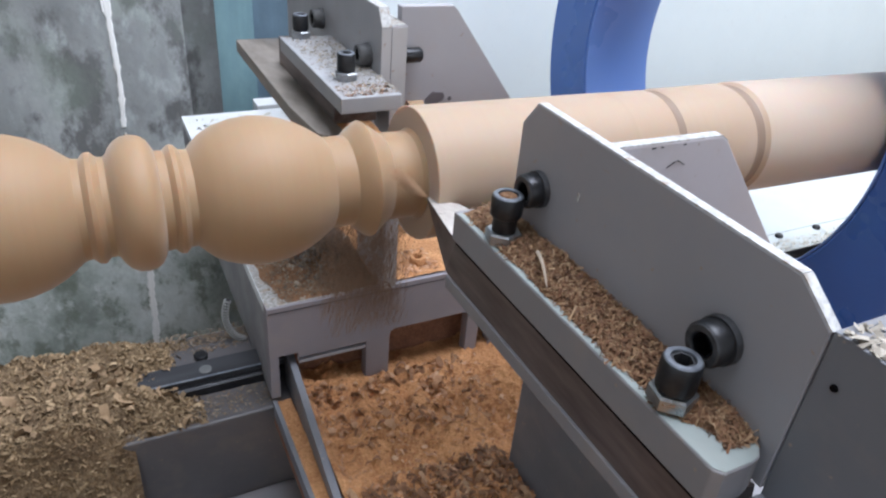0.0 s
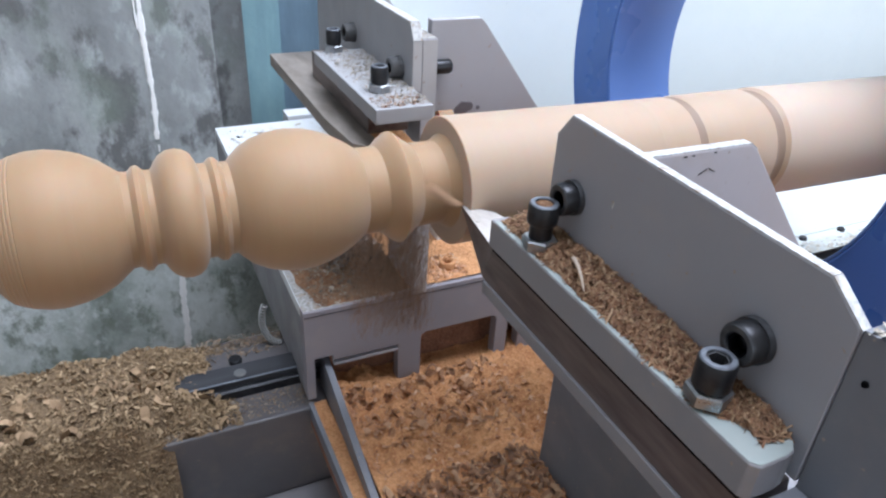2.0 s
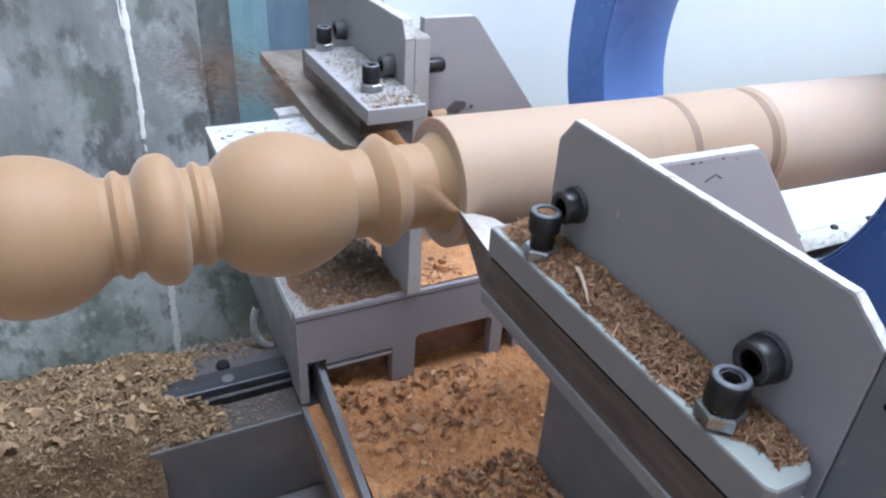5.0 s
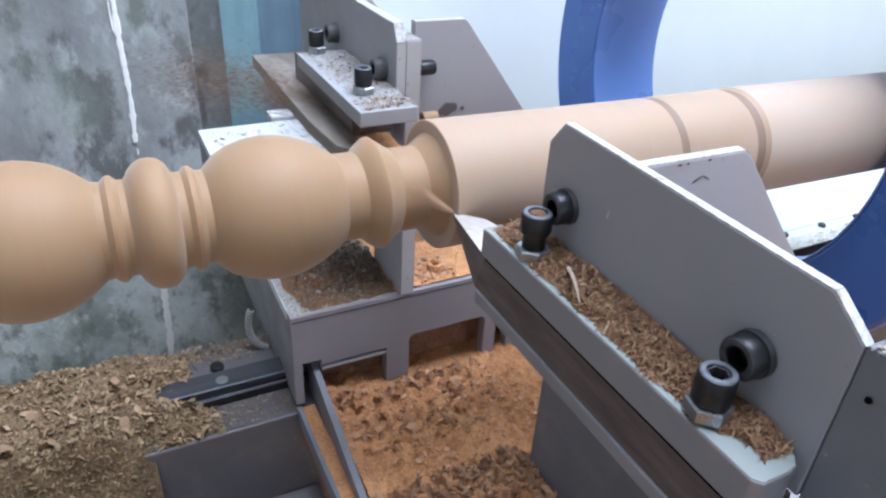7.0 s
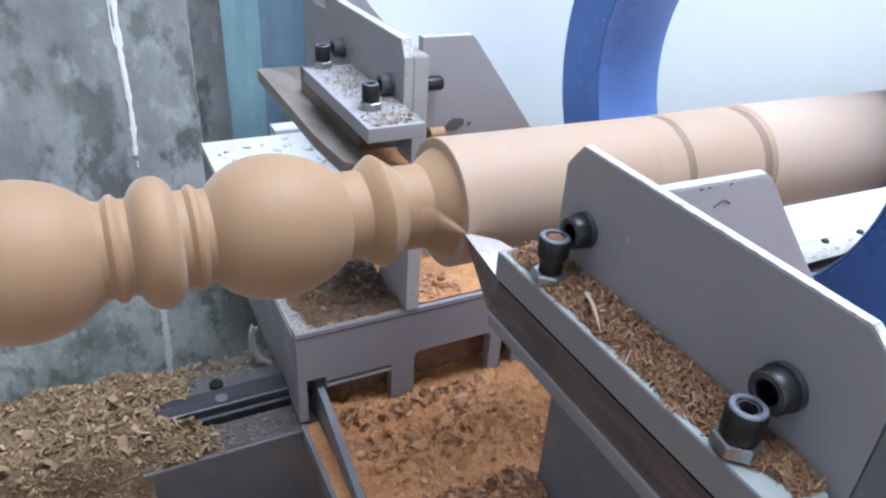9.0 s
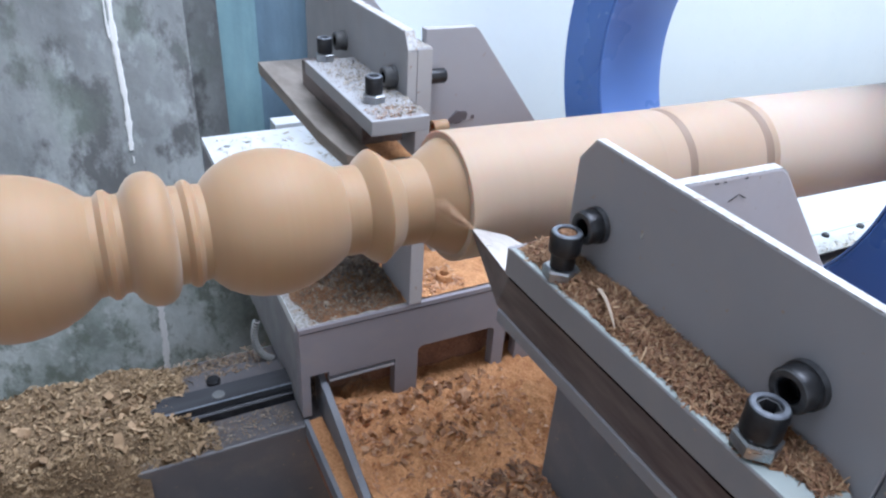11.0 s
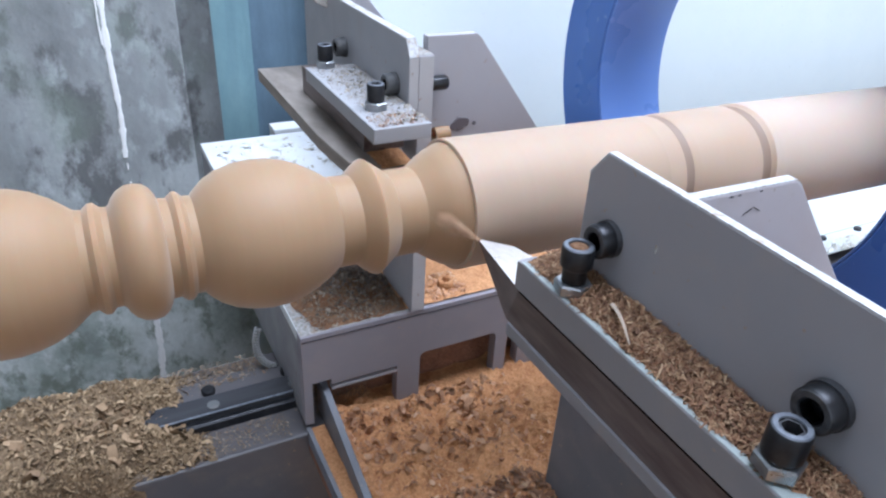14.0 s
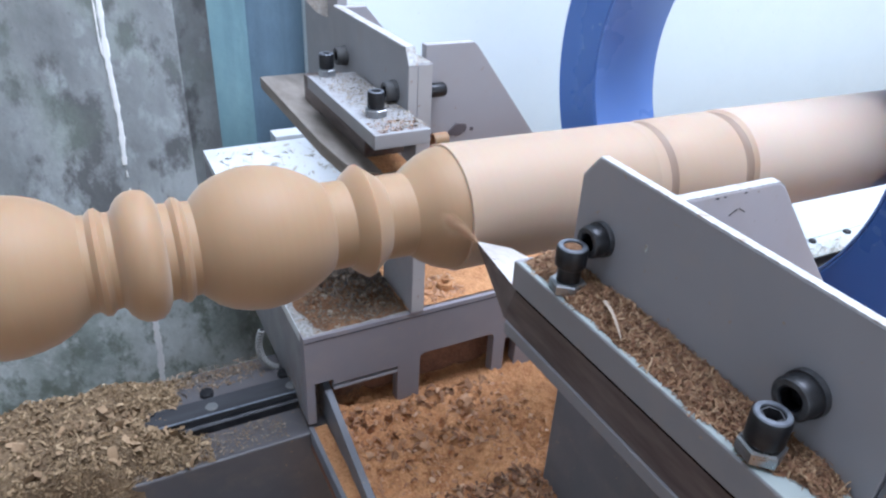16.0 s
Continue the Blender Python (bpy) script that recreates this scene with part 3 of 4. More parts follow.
def build_carriage():
    c = thing("lathe_carriage", (0.15, 0.3, -0.262), "grey-lilac steel lathe carriage with sawdust on it", "lathe carriage")
    part("top_plate", box(bmesh.new(), 0.0, 0.34, 0.1083, 0.545, -0.160, -0.150, 0.0005), PALE, c, "pale worn top plate")
    part("side_plate", box(bmesh.new(), 0.0, 0.0085, 0.1082, 0.545, -0.245, -0.1602, 0.0004), GREY, c)
    bm = bmesh.new()
    prism(bm, [(0.0, -0.1500), (0.0, -0.245), (0.0078, -0.245), (0.0078, -0.2005), (0.0245, -0.2005), (0.0245, -0.206), (0.086, -0.206), (0.086, -0.262), (0.1085, -0.262),
               (0.1085, -0.204), (0.1095, -0.2005), (0.113, -0.1985), (0.184, -0.1985), (0.1875, -0.2005), (0.1885, -0.204), (0.1885, -0.262), (0.2015, -0.262), (0.2015, -0.2085), (0.215, -0.2085),
               (0.215, -0.262), (0.34, -0.262), (0.34, -0.1500)], "y", 0.0965, 0.108, 0.0006)
    part("front_plate", bm, LILAC, c, "lilac-grey front plate with openings")
    part("joint", box(bmesh.new(), 0.0008, 0.339, 0.0961, 0.0966, -0.1552, -0.1544), DULLRIM, c, "dark joint under the top plate")
    part("lip", box(bmesh.new(), 0.0250, 0.0858, 0.0970, 0.1040, -0.2128, -0.2095, 0.0005), PALELILAC, c, "pale lip across the opening")
    part("inner_plate", box(bmesh.new(), 0.026, 0.34, 0.122, 0.128, -0.262, -0.1605), INSIDE, c, "brown inner plate")
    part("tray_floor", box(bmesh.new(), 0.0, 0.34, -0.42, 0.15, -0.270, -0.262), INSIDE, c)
    side = prism(bmesh.new(), [(-0.42, -0.262), (-0.42, -0.242), (-0.05, -0.240), (0.121, -0.2085), (0.121, -0.262)], "x", 0.0175, 0.0235, 0.0006)
    part("tray_side", moved(side, Matrix(((1, 0.03, 0, -0.003), (0, 1, 0, 0), (0, 0, 1, 0), (0, 0, 0, 1)))), DARKGREY, c, "dark steel tray side")
    part("tray_edge", box(bmesh.new(), 0.0, 0.004, -0.42, 0.096, -0.262, -0.2465, 0.0006), DARKGREY, c)
    part("rear_block", box(bmesh.new(), 0.155, 0.168, 0.17, 0.53, -0.1498, -0.032, 0.001), PALE, c)
    part("rear_bar", box(bmesh.new(), 0.10, 0.152, 0.556, 0.585, -0.165, -0.148, 0.001), PALE, c)
    bolt_up(c, 0.1430, 0.120, -0.1498, 0.0075, 0.0085, False, False, DUST)
    part("front_block", box(bmesh.new(), 0.155, 0.205, -0.42, -0.045, -0.262, -0.0206, 0.001), DARKGREY, c, "dark blue-grey slide block")
    return c


carriage = build_carriage()


def ribbed_hose():
    ob = thing("ribbed_hose", (-0.013, 0.20, -0.25), "grey ribbed metal hose curving beside the carriage", "hose")
    rib = mesh_of("rib", lathe(bmesh.new(), [(-0.0014, 0.0020), (-0.0007, 0.0022), (-0.0004, 0.0035), (0.0004, 0.0035), (0.0007, 0.0022), (0.0014, 0.0020)], 14, "x"), [HOSE, BLACK])
    for p in rib.polygons:
        p.material_index = int(Vector((p.center.y, p.center.z)).length < 0.0026)

    def along(a):
        q = 1 - a
        return sum((k * Vector((x, 0.185, z)) for k, x, z in ((q ** 3, -0.0165, -0.1960), (3 * q * q * a, -0.0240, -0.2150), (3 * q * a * a, -0.0185, -0.2370), (a ** 3, -0.0046, -0.2434))), Vector((0, 0, 0)))

    for i in range(20):
        a = i / 19
        way = along(a + 0.01) - along(a - 0.01)
        o = new("rib", rib)
        o.parent = ob
        o.matrix_basis = Matrix.Translation(along(a) - origin(ob)) @ Euler((0, math.atan2(-way.z, way.x), 0)).to_matrix().to_4x4()
    part("fitting", moved(lathe(bmesh.new(), [(-0.004, 0.0034), (-0.0034, 0.0042), (0.003, 0.0042), (0.0036, 0.0034)], 16, "z"), Matrix.Translation((-0.0050, 0.185, -0.2460))), BLACK, ob, "black end fitting", round_edges=True)
    return ob


hose = ribbed_hose()


# ---- rear tool ----
def worn_lit_edge(parent, path, axis, lo, hi, lift=0.0005):
    """Bare, rubbed metal along an upper edge, its paleness also painting the light from above."""
    bm = bmesh.new()
    for (a, b), (c, d) in zip(path, path[1:]):
        n = Vector((-(d - b), c - a)).normalized()
        n = n if n.y > 0 else -n
        e, f = n * lift, n * 0.0004
        prism(bm, [(a + e.x, b + e.y), (c + e.x, d + e.y), (c - f.x, d - f.y), (a - f.x, b - f.y)], axis, lo, hi)
    part("worn_lit_edge", bm, BARE, parent, "rubbed upper edge, brightened as if lit from above")


def build_rear_tool():
    r = thing("rear_turning_tool", (0.10, 0.15, -0.15), "grey steel rear tool holder with a flat knife", "lathe tool")
    part("post", box(bmesh.new(), 0.0975, 0.1095, 0.094, 0.158, -0.1496, 0.0708, 0.0008), PALELILAC, r)
    part("pale_face", box(bmesh.new(), 0.0978, 0.1092, 0.0936, 0.0939, -0.148, 0.0698), HAZEDPOST, r, "front of the post, paled for haze")
    part("plate", prism(bmesh.new(), [(0.0935, 0.026), (0.0935, 0.070), (0.100, 0.082), (0.259, 0.082), (0.259, 0.026)], "x", 0.0895, 0.0972, 0.0006), HAZEGREY, r)
    part("base", box(bmesh.new(), 0.047, 0.0892, 0.053, 0.205, 0.0262, 0.037, 0.0008), HAZEGREY, r)
    part("spacer", box(bmesh.new(), 0.057, 0.0892, 0.098, 0.25, 0.0025, 0.0260, 0.0006), BLADE, r)
    part("knife", prism(bmesh.new(), [(0.0362, 0.333), (0.0362, 0.140), (0.0405, 0.085), (0.0733, 0.046), (0.090, 0.110), (0.090, 0.333)], "z", -0.009, 0.0022, 0.0004), HAZEDBLADE, r, "dark brown flat steel knife")
    part("gusset", prism(bmesh.new(), [(0.1098, -0.045), (0.1098, 0.081), (0.1505, 0.0808), (0.154, 0.078), (0.209, 0.007), (0.249, -0.045)], "y", 0.1065, 0.1145, 0.0006), PALELILAC, r)
    part("gusset", prism(bmesh.new(), [(0.0974, -0.03), (0.0974, 0.0795), (0.123, 0.0795), (0.165, 0.030), (0.20, -0.03)], "y", 0.262, 0.270, 0.0006), PALELILAC, r)
    part("back_plate", box(bmesh.new(), 0.0985, 0.108, 0.272, 0.375, -0.03, 0.13, 0.0008), HAZEGREY, r)
    part("pin", moved(lathe(bmesh.new(), [(0.0, 0.0055), (0.012, 0.0055), (0.0135, 0.0045)], 24, "x"), Matrix.Translation((0.1096, 0.0995, 0.0485))), BLACK, r, "dark screw end", round_edges=True)
    part("dust_cap", box(bmesh.new(), 0.0982, 0.1090, 0.0948, 0.1570, 0.0709, 0.0713), DUSTYTOP, r, "dust on top of the post")
    part("pale_front", box(bmesh.new(), 0.0899, 0.0969, 0.0930, 0.0934, 0.0275, 0.0695), HAZEDPOST, r, "front edge paled for haze")
    part("rod", moved(lathe(bmesh.new(), [(0.0, 0.0017), (0.030, 0.0017)], 20, "z"), Matrix.Translation((0.0705, 0.222, 0.018))), DUSTYBLACK, r, "dark upright rod", round_edges=True)
    part("collar", moved(lathe(bmesh.new(), [(0.0, 0.0018), (0.0, 0.0040), (0.0030, 0.0040), (0.0030, 0.0018)], 20, "z", True), Matrix.Translation((0.0705, 0.222, 0.0415))), PALE, r, "pale collar on the rod", round_edges=True)
    for bx, bz, br in ((0.1395, 0.0120, 0.0058), (0.1445, 0.0128, 0.0042), (0.1350, 0.0105, 0.0036), (0.1530, 0.0110, 0.0018)):
        part("paint_blot", moved(lathe(bmesh.new(), [(-0.0005, br * 0.9), (0.0, br)], 7, "y"), Matrix.Translation((bx, 0.1063 - 0.02 * (br - 0.0058), bz))), BLOT, r, "bare dark blot in the paint")
    part("roller", moved(lathe(bmesh.new(), [(-0.006, 0.0042), (-0.006, 0.0058), (0.006, 0.0058), (0.006, 0.0042)], 28, "x", True), Matrix.Translation((0.1200, 0.0985, 0.0085))), WOOD, r, "small tan bush", round_edges=True)
    bm = bmesh.new()
    prism(bm, [(0.060, 0.105), (0.073, 0.084), (0.088, 0.068), (0.0975, 0.0635), (0.1045, 0.066), (0.110, 0.110)], "y", 0.2995, 0.3003)
    part("tag", bm, PAPER, r, "white paper tag with brown stripes")
    worn_lit_edge(r, [(0.0935, 0.070), (0.100, 0.082), (0.259, 0.082)], "x", 0.0897, 0.0970)
    for y in (0.0906, 0.201):
        bolt_up(r, 0.0632, y, 0.0430, 0.0063, 0.0125, flat=1.3)
        bolt_side(r, 0.0893, y + 0.026, 0.0455, 0.0078, DUSTYBLACK)
    return r


rear_tool = build_rear_tool()


# ---- front tool ----
def build_front_tool():
    f = thing("front_turning_tool", (0.08, -0.2, -0.034), "grey steel front tool holder with a flat knife", "lathe tool")
    part("plate", prism(bmesh.new(), [(-0.118, 0.0130), (-0.118, 0.077), (-0.128, 0.0895), (-0.267, 0.0872), (-0.281, 0.0765), (-0.281, 0.0130)], "x", 0.0790, 0.0834, 0.0006), PLATEGREY, f)
    part("base", prism(bmesh.new(), [(0.0560, -0.103), (0.0560, -0.2775), (0.0585, -0.2805), (0.0700, -0.2805), (0.0745, -0.2795), (0.0775, -0.2765), (0.0788, -0.2720), (0.0788, -0.112), (0.066, -0.103)], "z", 0.0123, 0.0278, 0.0008), GREY, f)
    bm = bmesh.new()
    for p in ((0.0735, -0.0363, 0.0010), (0.0600, -0.0990, 0.0085), (0.0580, -0.1045, 0.0108), (0.0580, -0.2780, 0.0108), (0.0810, -0.2780, 0.0108), (0.0870, -0.1045, 0.0108), (0.0875, -0.0740, 0.0060), (0.0865, -0.0550, 0.0030),
              (0.0620, -0.0880, -0.0122), (0.0582, -0.0960, -0.0122), (0.0582, -0.2780, -0.0122), (0.0870, -0.2780, -0.0122), (0.0870, -0.0860, -0.0122)):
        bm.verts.new(p)
    bmesh.ops.convex_hull(bm, input=bm.verts[:])
    bmesh.ops.recalc_face_normals(bm, faces=bm.faces[:])
    for face in bm.faces:
        face.material_index = int(face.normal.z > 0.35 and face.calc_center_median().y > -0.115)
    part("knife", bm, [BLADE, GROUND], f, "flat steel knife with a bright ground point")
    part("spacer", box(bmesh.new(), 0.0592, 0.0788, -0.276, -0.106, 0.0109, 0.0122, 0.0001), HOLE, f)
    part("joint", box(bmesh.new(), 0.0566, 0.0600, -0.2775, -0.1065, 0.0109, 0.0122), HOLE, f, "dark joint over the knife")
    part("lower_plate", box(bmesh.new(), 0.0568, 0.154, -0.42, -0.099, -0.0198, -0.0124, 0.0006), GREY, f)
    part("gusset", prism(bmesh.new(), [(0.0836, -0.0122), (0.0836, 0.0835), (0.1505, 0.0826), (0.155, 0.0795), (0.200, 0.028), (0.236, -0.0122)], "y", -0.168, -0.1625, 0.0006), LITLILAC, f)
    part("end_block", box(bmesh.new(), 0.0796, 0.19, -0.42, -0.2815, -0.0122, 0.0775, 0.0004), DARKGREY, f, "dark grey end block")
    part("set_screw", moved(lathe(bmesh.new(), [(-0.0008, 0.0010), (0.0, 0.0012)], 16, "x"), Matrix.Translation((0.0794, -0.288, 0.062))), HOLE, f)
    worn_lit_edge(f, [(-0.118, 0.077), (-0.128, 0.0895), (-0.267, 0.0872), (-0.281, 0.0765)], "x", 0.0792, 0.0832)
    worn_lit_edge(f, [(0.0868, 0.0835), (0.1505, 0.0826), (0.155, 0.0795)], "y", -0.1678, -0.1627)
    part("pale_face", prism(bmesh.new(), [(0.0564, -0.106), (0.0564, -0.2772), (0.0588, -0.2800), (0.0698, -0.2800), (0.0742, -0.2790), (0.0772, -0.2762), (0.0784, -0.2720), (0.0784, -0.112)], "z", 0.0279, 0.0282), MINT, f, "pale mint top of the tool holder")
    part("heel", box(bmesh.new(), 0.0585, 0.0794, -0.42, -0.2818, -0.0120, 0.0118, 0.0006), DARKGREY, f, "dark heel under the tool holder")
    bolt_up(f, 0.0642, -0.1362, 0.0342, 0.0074, 0.0105, True, True, None, 0.0072, 1.16)
    bolt_up(f, 0.0634, -0.2500, 0.0354, 0.0069, 0.0124, True, False, None, 0.0, 1.22)
    bolt_side(f, 0.0788, -0.1385, 0.0535, 0.0078)
    bolt_side(f, 0.0788, -0.2500, 0.0512, 0.0080)
    part("paint_chip", prism(bmesh.new(), [(-0.1662, 0.0640), (-0.1648, 0.0643), (-0.1650, 0.0622), (-0.1656, 0.0606), (-0.1661, 0.0622)], "x", 0.0786, 0.0791), BARE, f, "pale chip in the paint")
    for x, w in ((0.1105, 0.0022), (0.1155, 0.0014), (0.1280, 0.0016)):
        part("paint_chip", box(bmesh.new(), x, x + w, -0.1682, -0.1679, 0.0811, 0.0818), DULLRIM, f, "dark chip in the paint")
    for a, b in ((0.1215, 0.1267), (0.1267, 0.1320)):
        bm = box(bmesh.new(), a, b, -0.1683, -0.1681, -0.00025, 0.00025)
        moved(bm, Matrix.Translation((a, 0, 0)).inverted())
        up = 28 if a < 0.125 else -28
        part("pencil_mark", moved(bm, Matrix.Translation((a, 0, 0.0715 if a < 0.125 else 0.0742)) @ pose(0, 0, 0, 0, -up, 0)), DULLRIM, f)
    return f


front_tool = build_front_tool()

# ---- shavings that ride on the carriage and tools ----
def tray_height(x, y):
    near = min(1.0, max(0.0, (0.09 - y) / 0.3))
    h = -0.2475 + 0.010 * near + rough(x, y, 26, 0.008) + rough(x, y, 85, 0.0050) + rough(x, y, 240, 0.0014)
    pit = noise.noise((x * 120, y * 120, 7.7)) - 0.55
    h -= 0.010 * max(0.0, pit) * 2.5 if y < 0.08 else 0.0
    rim = -0.2405 + 0.18 * max(0.0, y + 0.05) - 0.004
    h += 0.8 * max(0.0, rim - h) * max(0.0, 1 - (x - 0.0225) / 0.022) ** 2 * (1.0 if y > -0.06 else 0.0)
    return max(h, -0.2478 + abs(rough(x, y, 85, 0.002))) if y > 0.086 else h


tray_dust = stuff("sawdust_bed", mound(0.0225, 0.335, -0.41, 0.1215, 190, 300, tray_height), DUST, "orange sawdust filling the carriage tray", (0.1, 0, -0.25))
gap_dust = stuff("sawdust_strip", mound(0.004, 0.016, -0.41, 0.095, 6, 120, lambda x, y: -0.2475 + rough(x, y, 60, 0.0015)), DUST, "orange sawdust lying along the tray side", (0, 0, -0.25))


def in_tray(rnd):
    x, y = 0.026 + 0.17 * rnd.random(), 0.089 - 0.19 * rnd.random() ** 1.2
    return (x, y, tray_height(x, y) + 0.001), 0.5


def in_tray_near(rnd):
    x, y = 0.026 + 0.13 * rnd.random(), -0.025 - 0.12 * rnd.random()
    return (x, y, tray_height(x, y) + 0.002), 0.5


tray_flakes = stuff("tray_shavings", flakes(1000, in_tray, 0.0038, 21, 2.6, 0.40), DUST_FLAKES, "curled shavings on the sawdust of the tray", (0.1, 0, -0.25))
tray_curls = stuff("tray_curls", flakes(300, lambda q: ((lambda x, y: (x, y, tray_height(x, y) + 0.0015))(0.028 + 0.15 * q.random(), 0.091 - 0.08 * q.random() ** 2.0), 0.8), 0.0056, 30, 3.6, 0.6), CURL_FLAKES, "larger curls heaped along the carriage openings", (0.1, 0, -0.25))
tray_dark = stuff("dark_shavings", flakes(1500, in_tray_near, 0.006, 22), BROWN_FLAKES, "dark brown shavings on the sawdust of the tray", (0.1, 0, -0.25))


def top_height(x, y):
    edge = min(1.0, max(0.0, (x - 0.005 - 0.25 * max(0.0, 0.135 - y)) / 0.012)) * min(1.0, max(0.0, (y - 0.0985) / 0.008))
    clump = math.exp(-(((x - 0.068) / 0.022) ** 2 + ((y - 0.168) / 0.022) ** 2))
    return -0.1504 + edge * (0.002 + 0.013 * clump + max(0, rough(x, y, 45, 0.008)))


def on_top(rnd):
    x = 0.008 + rnd.random() ** 0.8 * 0.086
    y = 0.101 + 0.085 * rnd.random()
    return (x, y, top_height(x, y) + 0.0006), 0.4


top_dust = stuff("top_sawdust", mound(0.004, 0.096, 0.0985, 0.30, 60, 110, top_height), REDDUST, "brown sawdust lying on the carriage top", (0.05, 0.2, -0.15))
right_dust = stuff("top_sawdust", mound(0.0962, 0.30, 0.1005, 0.25, 66, 50, lambda x, y: -0.1484 + rough(x, y, 60, 0.0010)), DUST, "orange sawdust lying on the carriage top", (0.2, 0.1, -0.15))
top_flakes = stuff("top_shavings", flakes(2600, on_top, 0.0024, 23, 1.2), MIXED_FLAKES, "tan shavings lying on the carriage top", (0.05, 0.2, -0.15))


def in_clump(rnd):
    x, y = min(0.094, rnd.gauss(0.070, 0.017)), max(0.106, rnd.gauss(0.163, 0.018))
    return (x, y, top_height(x, y) + 0.0012), 0.8


clump_flakes = stuff("clump_shavings", flakes(1500, in_clump, 0.0034, 28, 1.6, 0.4), CLUMP_FLAKES, "dark grey clump of shavings beside the post", (0.05, 0.2, -0.15))
top_film = stuff("dust_film", mound(0.0006, 0.0970, 0.0986, 0.37, 40, 100, lambda x, y: -0.1497 + 0.25 * max(0, rough(x, y, 90, 0.0008))), DUSTYTOP, "thin grey dust film on the carriage top", (0.05, 0.2, -0.15))
right_flakes = stuff("chip_shavings", flakes(260, lambda q: ((0.113 + 0.045 * q.random(), 0.102 + 0.04 * q.random(), -0.1478), 0.4), 0.0030, 29, 1.2, 0.4), DUST_FLAKES, "small pale chips on the carriage top", (0.2, 0.1, -0.15))
rear_flakes = stuff("pale_shavings", flakes(160, lambda q: ((0.005 + 0.14 * q.random(), 0.38 + 0.15 * q.random(), -0.1496), 0.3), 0.006, 24), PALE_FLAKES, "pale shavings on the rear of the carriage top", (0.05, 0.45, -0.15))


def holder_height(x, y):
    across = min(1.0, max(0.0, (x - 0.0580 - 0.0075 * max(0.0, min(1.0, (-0.252 - y) / 0.012)) - 0.0022 * noise.noise((y * 90, 1.7, 0.3))) / 0.005))
    along = 0.55 + 0.45 * math.sin((y + 0.06) * 40)
    end = min(1.0, max(0.0, (y + 0.274) / 0.012))
    return 0.0279 + across * (0.0015 + 0.004 * (x - 0.0585) / 0.02) * (0.6 + 0.4 * along) * end + rough(x, y, 120, 0.0010) * across


def on_holder(rnd):
    y = -0.108 - 0.166 * rnd.random() ** 0.95
    x = 0.0572 + 0.0075 * max(0.0, min(1.0, (-0.252 - y) / 0.012)) + 0.0008 + 0.0026 * noise.noise((y * 90, 1.7, 0.3)) + 0.0205 * rnd.random() ** 0.72 * (1 - 0.38 * max(0.0, min(1.0, (-0.252 - y) / 0.012)))
    return (x, y, holder_height(x, y) + 0.0004), 0.45


holder_dust = stuff("holder_sawdust", mound(0.0580, 0.0788, -0.2725, -0.107, 30, 160, holder_height), REDDUST, "brown fine shavings packed on the tool holder", (0.07, -0.2, 0.028))
holder_flakes = stuff("holder_shavings", flakes(15000, on_holder, 0.0027, 25, 2.2, 0.115), HOLDER_FLAKES, "thin curled brown shavings on the tool holder", (0.07, -0.2, 0.028))
holder_curls = stuff("holder_curls", flakes(260, on_holder, 0.0046, 35, 4.0, 0.06), HOLDER_FLAKES, "long thin curls tangled on the tool holder", (0.07, -0.2, 0.028))
block_flakes = stuff("block_shavings", flakes(420, lambda q: ((0.081 + 0.055 * q.random() ** 1.4, -0.2835 - 0.05 * q.random() ** 1.3, 0.0779), 0.35), 0.0036, 26), RIMED_FLAKES, "pale shavings on the end block", (0.1, -0.3, 0.0775))
rear_holder_flakes = stuff("rear_holder_shavings", flakes(2400, lambda q: ((0.049 + 0.04 * q.random() ** 0.7, 0.057 + 0.145 * q.random(), 0.0374), 0.35), 0.0016, 27), RIMED_FLAKES, "pale shavings lying on the rear tool holder", (0.07, 0.13, 0.037))
rear_end_flakes = stuff("rear_end_shavings", flakes(240, lambda q: ((0.050 + 0.037 * q.random(), 0.0555 + 0.022 * q.random() ** 1.6, 0.0374), 0.4), 0.0017, 32), BROWN_FLAKES, "brown shavings at the end of the rear tool holder", (0.07, 0.07, 0.037))
rear_knife_dust = stuff("rear_knife_dust", mound(0.0585, 0.084, 0.066, 0.0975, 18, 18, lambda x, y: 0.0027 + rough(x, y, 90, 0.0008)), DUST, "orange dust on the rear knife", (0.07, 0.08, 0.002))


